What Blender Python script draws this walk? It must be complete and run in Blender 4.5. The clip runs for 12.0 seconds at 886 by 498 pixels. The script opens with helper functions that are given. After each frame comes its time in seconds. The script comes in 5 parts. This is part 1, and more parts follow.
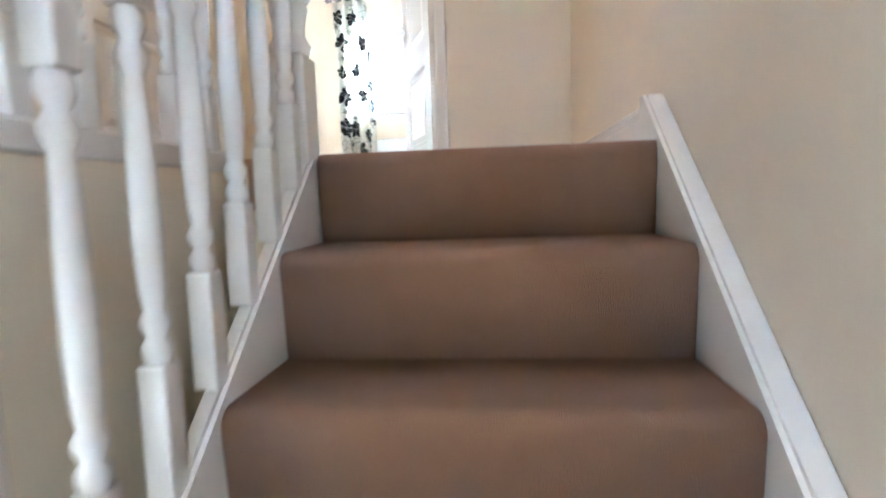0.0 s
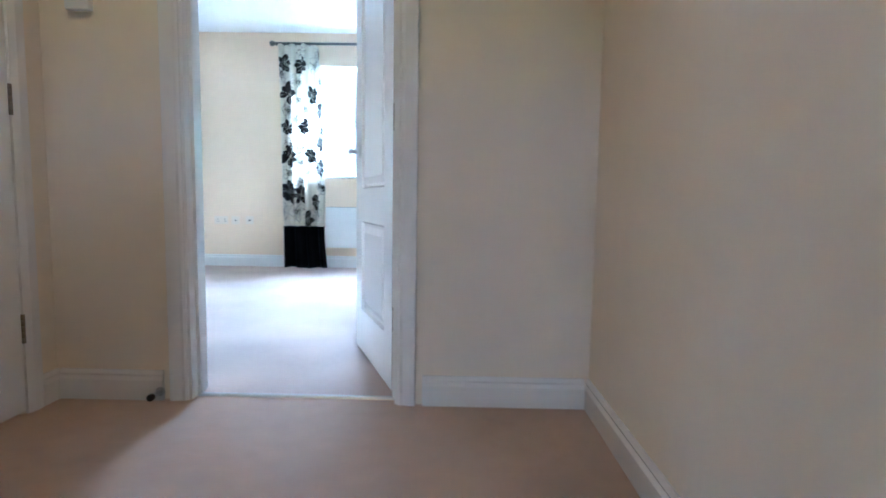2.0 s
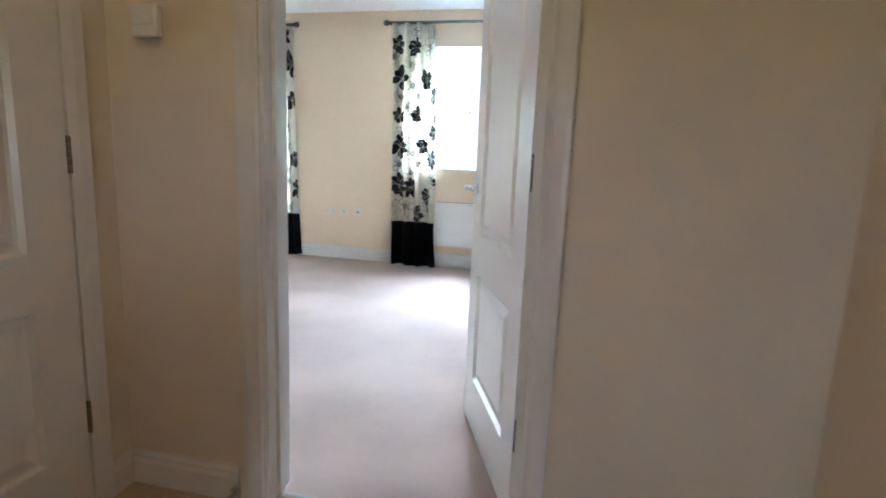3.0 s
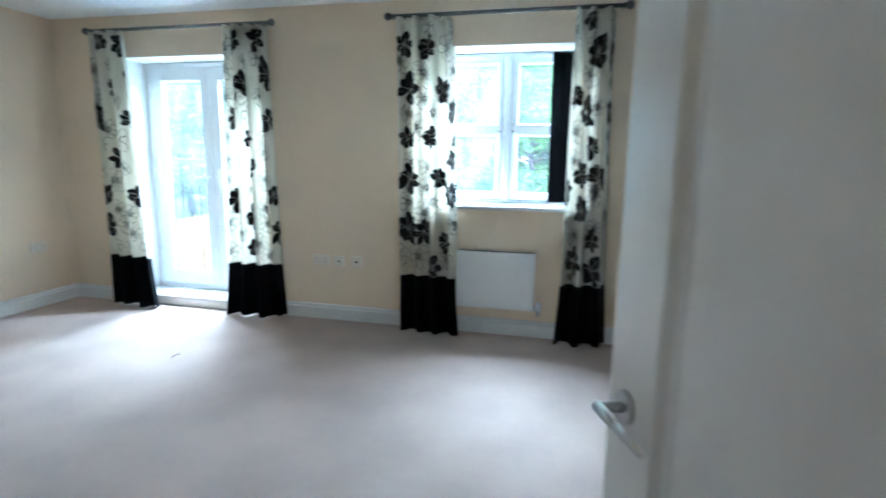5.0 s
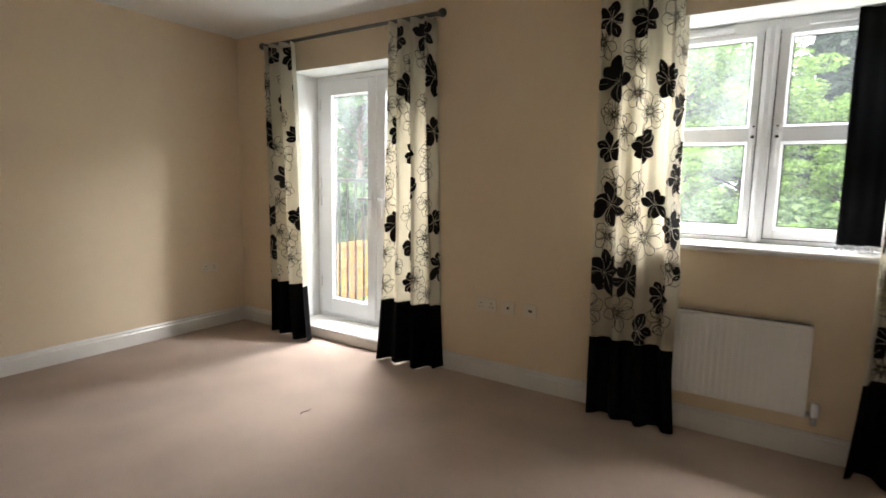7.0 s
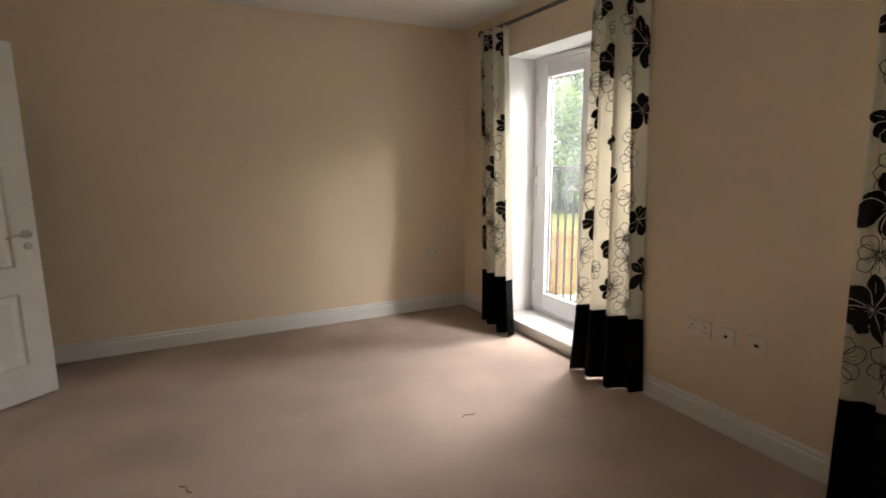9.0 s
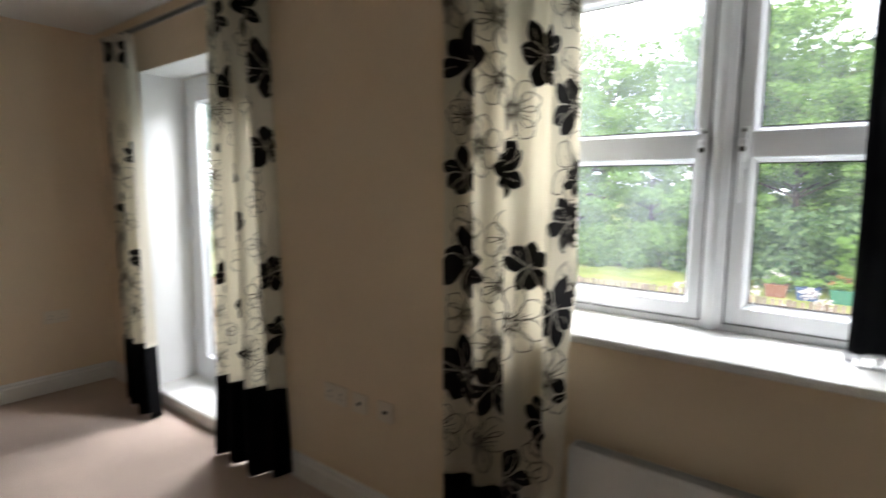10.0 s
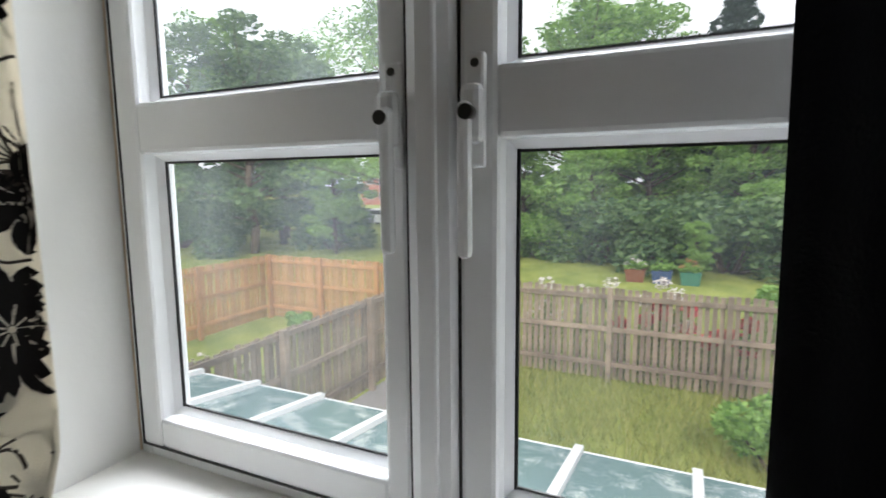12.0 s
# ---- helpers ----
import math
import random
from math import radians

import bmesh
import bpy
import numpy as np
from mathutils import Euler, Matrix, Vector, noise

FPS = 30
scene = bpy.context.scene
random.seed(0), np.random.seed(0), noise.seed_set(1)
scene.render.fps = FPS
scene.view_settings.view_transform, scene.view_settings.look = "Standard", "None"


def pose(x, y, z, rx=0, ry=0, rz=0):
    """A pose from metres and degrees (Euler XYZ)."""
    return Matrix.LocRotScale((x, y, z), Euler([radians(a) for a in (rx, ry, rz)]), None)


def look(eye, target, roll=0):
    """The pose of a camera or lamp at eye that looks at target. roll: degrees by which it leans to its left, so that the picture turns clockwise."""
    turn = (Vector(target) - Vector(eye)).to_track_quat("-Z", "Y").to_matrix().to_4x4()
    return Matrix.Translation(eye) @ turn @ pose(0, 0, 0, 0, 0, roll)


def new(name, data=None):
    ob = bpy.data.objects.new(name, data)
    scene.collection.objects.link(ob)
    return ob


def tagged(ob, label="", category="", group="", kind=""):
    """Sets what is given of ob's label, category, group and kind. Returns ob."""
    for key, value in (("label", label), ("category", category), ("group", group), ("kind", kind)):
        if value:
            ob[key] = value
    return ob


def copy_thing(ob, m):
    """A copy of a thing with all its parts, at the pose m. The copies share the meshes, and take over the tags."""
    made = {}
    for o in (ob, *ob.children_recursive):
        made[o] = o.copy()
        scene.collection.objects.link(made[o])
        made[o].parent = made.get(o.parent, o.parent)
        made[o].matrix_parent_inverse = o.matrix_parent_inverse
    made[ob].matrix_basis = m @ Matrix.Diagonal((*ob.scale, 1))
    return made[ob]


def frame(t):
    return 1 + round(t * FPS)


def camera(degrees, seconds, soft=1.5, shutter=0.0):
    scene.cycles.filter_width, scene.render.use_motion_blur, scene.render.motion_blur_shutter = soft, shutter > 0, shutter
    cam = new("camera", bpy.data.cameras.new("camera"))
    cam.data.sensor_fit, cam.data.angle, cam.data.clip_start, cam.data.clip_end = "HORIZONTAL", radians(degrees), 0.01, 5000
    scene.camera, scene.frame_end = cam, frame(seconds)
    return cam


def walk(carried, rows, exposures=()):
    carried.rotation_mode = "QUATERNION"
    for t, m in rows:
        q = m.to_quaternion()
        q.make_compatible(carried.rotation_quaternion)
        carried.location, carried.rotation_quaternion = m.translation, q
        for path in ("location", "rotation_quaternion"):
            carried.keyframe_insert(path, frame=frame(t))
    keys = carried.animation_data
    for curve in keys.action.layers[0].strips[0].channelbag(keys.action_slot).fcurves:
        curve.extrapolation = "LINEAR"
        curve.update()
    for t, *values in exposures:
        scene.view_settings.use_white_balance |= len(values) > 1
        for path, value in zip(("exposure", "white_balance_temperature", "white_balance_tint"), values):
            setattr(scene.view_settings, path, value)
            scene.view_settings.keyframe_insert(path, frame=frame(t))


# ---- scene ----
cam = camera(80.5, 12.0, soft=1.6, shutter=0.45)
PATH = [
    (0, (-0.381, -2.721, -0.11), (-0.591, -0.741, -0.299), -2.0),
    (0.5, (-0.414, -2.496, 0.078), (-0.457, -0.503, -0.085), -0.6),
    (1, (-0.464, -2.288, 0.285), (-0.386, -0.294, 0.157), 1.7),
    (1.5, (-0.468, -2.046, 0.526), (-0.395, -0.049, 0.427), 0.9),
    (2, (-0.5, -1.822, 0.728), (-0.529, 0.17, 0.547), 0.9),
    (2.5, (-0.492, -1.552, 0.902), (-0.737, 0.411, 0.613), 1.0),
    (3, (-0.633, -1.298, 1.051), (-1.057, 0.628, 0.719), 2.3),
    (3.2, (-0.64, -1.226, 1.146), (-1.109, 0.682, 0.775), 1.6),
    (4.8, (-1.021, -0.231, 1.341), (-1.376, 1.706, 0.988), 1.1),
    (5, (-1.049, -0.079, 1.317), (-1.5, 1.84, 0.979), 0.9),
    (5.5, (-1.186, 0.129, 1.272), (-2.06, 1.903, 0.975), 0.6),
    (6, (-1.354, 0.164, 1.296), (-2.52, 1.755, 0.97), 1.5),
    (6.5, (-1.43, 0.372, 1.312), (-2.554, 1.999, 1.005), 1.1),
    (6.7, (-1.427, 0.577, 1.266), (-2.461, 2.27, 1.009), 1.0),
    (8.5, (-1.288, 1.3, 1.363), (-2.98, 2.312, 1.028), 0.2),
    (9, (-1.251, 1.467, 1.352), (-3.017, 2.343, 1.013), -0.5),
    (9.5, (-1.278, 1.823, 1.373), (-2.845, 3.034, 1.095), 0.0),
    (10, (-1.219, 2.28, 1.411), (-2.433, 3.853, 1.183), 0.5),
    (10.5, (-1.185, 2.654, 1.439), (-2.202, 4.359, 1.197), 1.1),
    (11, (-1.291, 2.998, 1.437), (-2.1, 4.81, 1.187), 1.5),
    (11.5, (-1.293, 3.278, 1.466), (-1.978, 5.143, 1.233), 0.7),
    (12, (-1.254, 3.487, 1.459), (-2.104, 5.28, 1.206), -0.5),
]
walk(cam, [(t, look(eye, target, roll)) for t, eye, target, roll in PATH],
     exposures=[(0, 4.05, 4800, 6), (0.5, 4.1, 4450, 6), (1.0, 4.05, 4150, 4), (1.5, 3.65, 4100, 4), (2.0, 3.15, 4200, 4), (2.5, 2.85, 4550, 5), (3.2, 2.65, 5000, 7),
                (4.8, 1.75, 4650, 0), (5.2, 1.7, 4650, 0), (5.5, 1.35, 4900, 3), (6.0, 1.05, 6000, 10), (6.5, 0.9, 6600, 13), (8.5, 0.55, 7250, 20), (9.0, 0.55, 7250, 20), (9.5, 0.48, 6500, 17), (10.0, 0.12, 6500, 15), (10.5, -0.4, 6700, 14), (11.0, -0.75, 6700, 13), (12, -1.05, 6500, 14)])
# ---- world and lights ----
world = bpy.data.worlds.new("world")
scene.world = world
world.use_nodes = True
wn = world.node_tree
sky = wn.nodes.new("ShaderNodeTexSky")
sky.sky_type = "NISHITA"
sky.sun_disc = False
sky.sun_elevation, sky.sun_rotation = radians(37), radians(162)
sky.air_density, sky.dust_density = 1.0, 4.0
cloud_mix = wn.nodes.new("ShaderNodeMix")
cloud_mix.data_type = "RGBA"
cloud_mix.inputs[0].default_value = 0.75
cloud_mix.inputs[7].default_value = (26, 26.5, 27, 1)
wn.links.new(sky.outputs[0], cloud_mix.inputs[6])
wn.links.new(cloud_mix.outputs[2], wn.nodes["Background"].inputs[0])
wn.nodes["Background"].inputs[1].default_value = 0.15

sun = new("sun", bpy.data.lights.new("sun", "SUN"))
sun.data.energy, sun.data.angle, sun.data.color = 4.2, radians(2), (1, 0.95, 0.88)
sun.matrix_world = look((2.5, -7.5, 6), (0, 0, 0))



def window_fill_lamp(name, x0, x1, z, watts, west):
    """Area lamp added outside a window head in place of sky light, shining down into the room; west: how far it lies to
    that side.
    """
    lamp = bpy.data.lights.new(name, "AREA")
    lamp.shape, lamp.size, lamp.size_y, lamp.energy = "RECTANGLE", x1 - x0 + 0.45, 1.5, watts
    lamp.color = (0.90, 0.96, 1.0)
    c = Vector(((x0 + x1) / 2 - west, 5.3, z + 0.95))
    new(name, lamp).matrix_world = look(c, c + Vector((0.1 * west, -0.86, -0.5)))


# added fill lamps, one outside each opening, tuned to brighten the bedroom
window_fill_lamp("window_fill_lamp", -2.13, -0.93, 2.12, 265, 0.3)
window_fill_lamp("french_fill_lamp", -4.79, -3.47, 2.12, 250, 0.8)

# ---- materials ----
def material(name, colour, rough=0.6, metal=0.0, var=0.0, scale=8.0, bump=0.0, bump_scale=60.0, colour2=None, spec=0.5, per_object=0.0, detail=5.0, span=(0.45, 0.95), fine=0.4):
    """Principled surface with broad stains, fine grain and relief."""
    m = bpy.data.materials.new(name)
    m.use_nodes = True
    nt = m.node_tree
    b = nt.nodes["Principled BSDF"]
    b.inputs["Roughness"].default_value, b.inputs["Metallic"].default_value = rough, metal
    b.inputs["Specular IOR Level"].default_value = spec
    b.inputs["Base Color"].default_value = (*colour, 1)
    co = nt.nodes.new("ShaderNodeTexCoord").outputs["Object"]
    if var or colour2:
        n1, n2 = nt.nodes.new("ShaderNodeTexNoise"), nt.nodes.new("ShaderNodeTexNoise")
        n1.inputs["Scale"].default_value, n2.inputs["Scale"].default_value = scale, scale * 9
        n1.inputs["Detail"].default_value = detail
        nt.links.new(co, n1.inputs["Vector"]), nt.links.new(co, n2.inputs["Vector"])
        add = nt.nodes.new("ShaderNodeMath")
        add.operation = "MULTIPLY_ADD"
        add.inputs[1].default_value = fine
        nt.links.new(n2.outputs["Fac"], add.inputs[0]), nt.links.new(n1.outputs["Fac"], add.inputs[2])
        ramp = nt.nodes.new("ShaderNodeMapRange")
        ramp.inputs[1].default_value, ramp.inputs[2].default_value = span
        nt.links.new(add.outputs[0], ramp.inputs[0])
        mix = nt.nodes.new("ShaderNodeMix")
        mix.data_type = "RGBA"
        c2 = colour2 or tuple(c * (1 + var) for c in colour)
        c1 = colour if colour2 else tuple(c * (1 - var) for c in colour)
        mix.inputs[6].default_value, mix.inputs[7].default_value = (*c1, 1), (*c2, 1)
        nt.links.new(ramp.outputs[0], mix.inputs[0])
        out = mix.outputs[2]
        if per_object:
            info, mul = nt.nodes.new("ShaderNodeObjectInfo"), nt.nodes.new("ShaderNodeMapRange")
            mul.inputs[3].default_value, mul.inputs[4].default_value = 1 - per_object, 1 + per_object
            nt.links.new(info.outputs["Random"], mul.inputs[0])
            hsv = nt.nodes.new("ShaderNodeHueSaturation")
            nt.links.new(mul.outputs[0], hsv.inputs["Value"]), nt.links.new(out, hsv.inputs["Color"])
            out = hsv.outputs[0]
        nt.links.new(out, b.inputs["Base Color"])
    if bump:
        n3, bp = nt.nodes.new("ShaderNodeTexNoise"), nt.nodes.new("ShaderNodeBump")
        n3.inputs["Scale"].default_value, n3.inputs["Detail"].default_value = bump_scale, 4
        bp.inputs["Strength"].default_value, bp.inputs["Distance"].default_value = bump, 0.004
        nt.links.new(co, n3.inputs["Vector"]), nt.links.new(n3.outputs["Fac"], bp.inputs["Height"])
        nt.links.new(bp.outputs[0], b.inputs["Normal"])
    return m


PLASTER = material("cream_emulsion", (0.82, 0.68, 0.505), 0.75, var=0.025, scale=1.5, bump=0.12, bump_scale=140, spec=0.3)
LANDING_PAINT = material("landing_emulsion", (0.81, 0.735, 0.60), 0.7, var=0.025, scale=1.5, bump=0.12, bump_scale=140, spec=0.3)
CEILING = material("ceiling_white", (0.82, 0.82, 0.80), 0.85, var=0.02, scale=2, bump=0.1, bump_scale=90)
GLOSS = material("white_gloss_paint", (0.83, 0.82, 0.79), 0.2, var=0.02, scale=5, bump=0.05, bump_scale=40)
UPVC = material("white_upvc", (0.84, 0.85, 0.86), 0.25, var=0.015, scale=6)
CARPET = material("beige_carpet", (0.51, 0.395, 0.325), 0.95, var=0.14, scale=1.7, detail=1.0, span=(0.40, 0.72), fine=0.12, bump=0.9, bump_scale=420, spec=0.15)
# one carpet in two tones: stairs darkened for shade, landing lightened for daylight
STAIR_CARPET_SHADED = material("stair_carpet_shaded", (0.30, 0.162, 0.088), 0.95, var=0.11, scale=2, bump=0.9, bump_scale=420, spec=0.15)
LANDING_CARPET_LIT = material("landing_carpet_lit", (0.52, 0.355, 0.235), 0.95, var=0.16, scale=1.8, bump=0.9, bump_scale=420, spec=0.15)
for m in (CARPET, STAIR_CARPET_SHADED, LANDING_CARPET_LIT):
    m.node_tree.nodes["Principled BSDF"].inputs["Sheen Weight"].default_value = 0.12
# extra sheen stands for daylight spilling from the bedroom door
LANDING_CARPET_LIT.node_tree.nodes["Principled BSDF"].inputs["Sheen Weight"].default_value = 0.4
BLACK_CLOTH = material("black_velvet", (0.0035, 0.0035, 0.0045), 0.9, var=0.2, scale=20, bump=0.3, bump_scale=300, spec=0.2)
PRINT_BLACK = material("black_flock_print", (0.012, 0.010, 0.010), 0.85, var=0.2, scale=40, spec=0.2)
STEEL = material("brushed_steel", (0.55, 0.55, 0.55), 0.28, 1.0, var=0.05, scale=30)
POLE = material("pewter_pole", (0.16, 0.155, 0.15), 0.4, 0.85, var=0.1, scale=20)


def glass_material(name, tint=(1, 1, 1), rough=0.0, film=0.0):
    m = bpy.data.materials.new(name)
    m.use_nodes = True
    b = m.node_tree.nodes["Principled BSDF"]
    b.inputs["Base Color"].default_value = (*tint, 1)
    b.inputs["Roughness"].default_value = rough
    b.inputs["Transmission Weight"].default_value = 1.0
    b.inputs["IOR"].default_value = 1.12
    if film:
        # a thin scattering film: dust and wipe marks, plus glare haze painted in
        nt = m.node_tree
        co, mp, n1 = nt.nodes.new("ShaderNodeTexCoord"), nt.nodes.new("ShaderNodeMapping"), nt.nodes.new("ShaderNodeTexNoise")
        mp.inputs["Scale"].default_value = (7.0, 1.0, 1.6)
        n1.inputs["Scale"].default_value, n1.inputs["Detail"].default_value = 1.0, 4
        rg, tr, mx = nt.nodes.new("ShaderNodeMapRange"), nt.nodes.new("ShaderNodeBsdfTranslucent"), nt.nodes.new("ShaderNodeMixShader")
        rg.inputs[1].default_value, rg.inputs[2].default_value = 0.35, 0.8
        rg.inputs[3].default_value, rg.inputs[4].default_value = film * 0.5, film * 2.0
        tr.inputs["Color"].default_value = (0.82, 0.9, 0.95, 1)
        nt.links.new(co.outputs["Object"], mp.inputs["Vector"]), nt.links.new(mp.outputs[0], n1.inputs["Vector"]), nt.links.new(n1.outputs["Fac"], rg.inputs[0])
        nt.links.new(rg.outputs[0], mx.inputs[0]), nt.links.new(b.outputs[0], mx.inputs[1]), nt.links.new(tr.outputs[0], mx.inputs[2])
        nt.links.new(mx.outputs[0], nt.nodes["Material Output"].inputs[0])
    return m


GLASS = glass_material("window_glass", (0.97, 0.99, 0.98), film=0.015)
SMEARED_HAZE_GLASS = glass_material("smeared_haze_glass", (0.97, 0.99, 0.98), film=0.032)


# ---- mesh helpers ----
def box(bm, x0, x1, y0, y1, z0, z1, bevel=0.0):
    vs = [bm.verts.new((x, y, z)) for x in (x0, x1) for y in (y0, y1) for z in (z0, z1)]
    fs = [bm.faces.new([vs[i] for i in q]) for q in ((0, 1, 3, 2), (4, 6, 7, 5), (0, 4, 5, 1), (2, 3, 7, 6), (0, 2, 6, 4), (1, 5, 7, 3))]
    if bevel:
        edges = list({e for f in fs for e in f.edges})
        bmesh.ops.bevel(bm, geom=edges, offset=bevel, segments=2, affect="EDGES", profile=0.5)
    return vs


def extrude(bm, profile, axis, a, b):
    """A prism: profile points in the plane across axis (x: (y, z); y: (x, z); z: (x, y)), from a to b."""
    put = {"x": lambda p, s: (s, p[0], p[1]), "y": lambda p, s: (p[0], s, p[1]), "z": lambda p, s: (p[0], p[1], s)}[axis]
    r0, r1 = [bm.verts.new(put(p, a)) for p in profile], [bm.verts.new(put(p, b)) for p in profile]
    n = len(profile)
    for i in range(n):
        bm.faces.new((r0[i], r0[(i + 1) % n], r1[(i + 1) % n], r1[i]))
    bm.faces.new(r0[::-1]), bm.faces.new(r1)


def lathe(bm, outline, centre=(0, 0), steps=16, base=0.0):
    """A turned shape round the z axis from (radius, z) pairs."""
    rings = []
    for r, z in outline:
        rings.append([bm.verts.new((centre[0] + r * math.cos(2 * math.pi * i / steps), centre[1] + r * math.sin(2 * math.pi * i / steps), base + z)) for i in range(steps)])
    for a, b in zip(rings, rings[1:]):
        for i in range(steps):
            bm.faces.new((a[i], a[(i + 1) % steps], b[(i + 1) % steps], b[i])).smooth = True
    bm.faces.new(rings[0][::-1]), bm.faces.new(rings[-1])


def rod(bm, a, b, r, steps=12, r2=None):
    """A round bar from a to b."""
    a, b = Vector(a), Vector(b)
    m = (b - a).to_track_quat("Z", "Y").to_matrix()
    r2 = r if r2 is None else r2
    rings = [[bm.verts.new(p + m @ Vector((q * math.cos(2 * math.pi * i / steps), q * math.sin(2 * math.pi * i / steps), 0))) for i in range(steps)] for p, q in ((a, r), (b, r2))]
    for i in range(steps):
        bm.faces.new((rings[0][i], rings[0][(i + 1) % steps], rings[1][(i + 1) % steps], rings[1][i])).smooth = True
    bm.faces.new(rings[0][::-1]), bm.faces.new(rings[1])


def ball(bm, c, r, flat=1.0):
    g = bmesh.ops.create_uvsphere(bm, u_segments=14, v_segments=10, radius=r, matrix=Matrix.Translation(c) @ Matrix.Diagonal((1, 1, flat, 1)))
    for v in g["verts"]:
        for f in v.link_faces:
            f.smooth = True


def mesh(name, bm, mat):
    bmesh.ops.recalc_face_normals(bm, faces=bm.faces)
    me = bpy.data.meshes.new(name)
    bm.to_mesh(me)
    bm.free()
    for m in mat if isinstance(mat, (list, tuple)) else [mat]:
        me.materials.append(m)
    return me


def part(name, bm, mat, parent, label=""):
    ob = new(name, mesh(name, bm, mat))
    ob.parent = parent
    return tagged(ob, label)


def thing(name, label, category, at=(0, 0, 0), group="", kind=""):
    ob = new(name)
    ob.empty_display_size = 0.1
    ob.location = at
    return tagged(ob, label, category, group, kind)


def solid(name, bm, mat, label="", category="", kind="structure", group=""):
    return tagged(new(name, mesh(name, bm, mat)), label, category, group, kind)


def one_box(*a, **k):
    bm = bmesh.new()
    box(bm, *a, **k)
    return bm


# ---- plan ----
X_L, X_R = -5.46, 0.05            # bedroom side walls
Y_F, Y_W = 0.12, 3.78             # bedroom faces of the door wall and the window wall
Y_OUT = 4.14                      # outer face of the window wall
H = 2.45
FR = (-4.79, -3.47, 0.0, 2.12)    # french door opening
WI = (-2.13, -0.93, 0.955, 2.12)  # window opening
DO = (-1.452, -0.665, 2.03)        # bedroom doorway
D2 = (-5.24, -4.47, 2.03)         # second doorway
LX = -1.912                       # landing's far side wall
TOP, RISE, GOING = -1.585, 0.198, 0.232
SX0, SX1 = -0.775, -0.049         # carpeted width of the stairs


def wall_x(name, x0, x1, y0, y1, z0, z1, holes, mat):
    """A wall along x with rectangular openings (x0, x1, z0, z1)."""
    bm = bmesh.new()
    cuts = sorted({x0, x1, *(h[0] for h in holes), *(h[1] for h in holes)})
    for a, b in zip(cuts, cuts[1:]):
        spans, c = [(z0, z1)], (a + b) / 2
        for h in holes:
            if h[0] < c < h[1]:
                spans = [s for p, q in spans for s in ((p, max(p, h[2])), (min(q, h[3]), q)) if s[1] - s[0] > 1e-4]
        for p, q in spans:
            box(bm, a, b, y0, y1, p, q)
    bmesh.ops.remove_doubles(bm, verts=bm.verts, dist=1e-5)
    inner = [f for f in bm.faces if sum(1 for g in bm.faces if g is not f and set(g.verts) == set(f.verts))]
    bmesh.ops.delete(bm, geom=inner, context="FACES")
    return solid(name, bm, mat)


wall_x("wall_north", X_L - 0.14, X_R + 0.12, Y_W, Y_OUT, -0.35, H + 0.1, [FR, WI], PLASTER)
wall_x("wall_middle", X_L - 0.14, 0.0, 0.004, Y_F, -0.2, H + 0.1, [(DO[0], DO[1], -1, DO[2]), (D2[0], D2[1], -1, D2[2])], PLASTER)
wall_x("wall_landing_north", LX, 0.0, 0.0, 0.004, 0.0, H, [(DO[0], DO[1], -1, DO[2])], LANDING_PAINT)
solid("wall_west", one_box(X_L - 0.14, X_L, Y_F, Y_W, -0.2, H + 0.1), PLASTER)
solid("wall_east", one_box(X_R, X_R + 0.12, 0.12, Y_W, -0.2, H + 0.1), PLASTER)
solid("wall_stair_east", one_box(0.0, 0.12, -4.4, 0.12, -2.6, H + 0.1), LANDING_PAINT)
solid("ceiling", one_box(X_L - 0.14, X_R + 0.12, 0.06, Y_W, H, H + 0.12), CEILING)
solid("ceiling_landing", one_box(LX - 0.14, 0.0, -4.4, 0.0, H + 0.002, H + 0.12), CEILING)
solid("floor", one_box(X_L, X_R, 0.05, Y_W, -0.12, 0.0), CARPET)
bm = bmesh.new()
box(bm, LX, 0.0, TOP + 0.0505, 0.05, -0.12, -0.0005)
box(bm, LX, -1.0, -4.4, TOP + 0.0505, -0.12, -0.0005)
solid("floor_landing", bm, LANDING_CARPET_LIT)
# second doorway's small room and the landing's closing walls
solid("wall_ensuite", one_box(X_L - 0.14, -4.3, -1.3, -1.2, -0.1, H), PLASTER)
solid("wall_ensuite_side", one_box(-4.3, -4.2, -1.3, 0.004, -0.1, H), PLASTER)
solid("wall_ensuite_west", one_box(X_L - 0.14, X_L - 0.02, -1.2, 0.004, -0.1, H), PLASTER)
solid("floor_ensuite", one_box(X_L - 0.02, -4.3, -1.2, 0.05, -0.12, -0.002), CARPET)
solid("ceiling_ensuite", one_box(X_L - 0.02, -4.3, -1.2, 0.06, H, H + 0.1), CEILING)


def wall_y(name, y0, y1, x0, x1, z0, z1, holes, mat):
    """A wall along y with openings (y0, y1, z0, z1)."""
    ob = wall_x(name, y0, y1, -x1, -x0, z0, z1, holes, mat)
    for v in ob.data.vertices:
        v.co = (-v.co.y, v.co.x, v.co.z)
    return ob


wall_y("wall_landing_west", -4.4, 0.0, LX - 0.12, LX, -0.1, H, [(-0.92, -0.15, -1, 2.03)], LANDING_PAINT)
# unseen box added behind the closed landing door to stop light under it
solid("floor_leak_block", one_box(LX - 0.9, LX - 0.001, -1.2, 0.003, -0.12, -0.004), LANDING_CARPET_LIT)
solid("wall_leak_block_west", one_box(LX - 0.95, LX - 0.9, -1.2, 0.003, -0.12, H), LANDING_PAINT)
solid("wall_leak_block_south", one_box(LX - 0.95, LX - 0.121, -1.25, -1.2, -0.12, H), LANDING_PAINT)
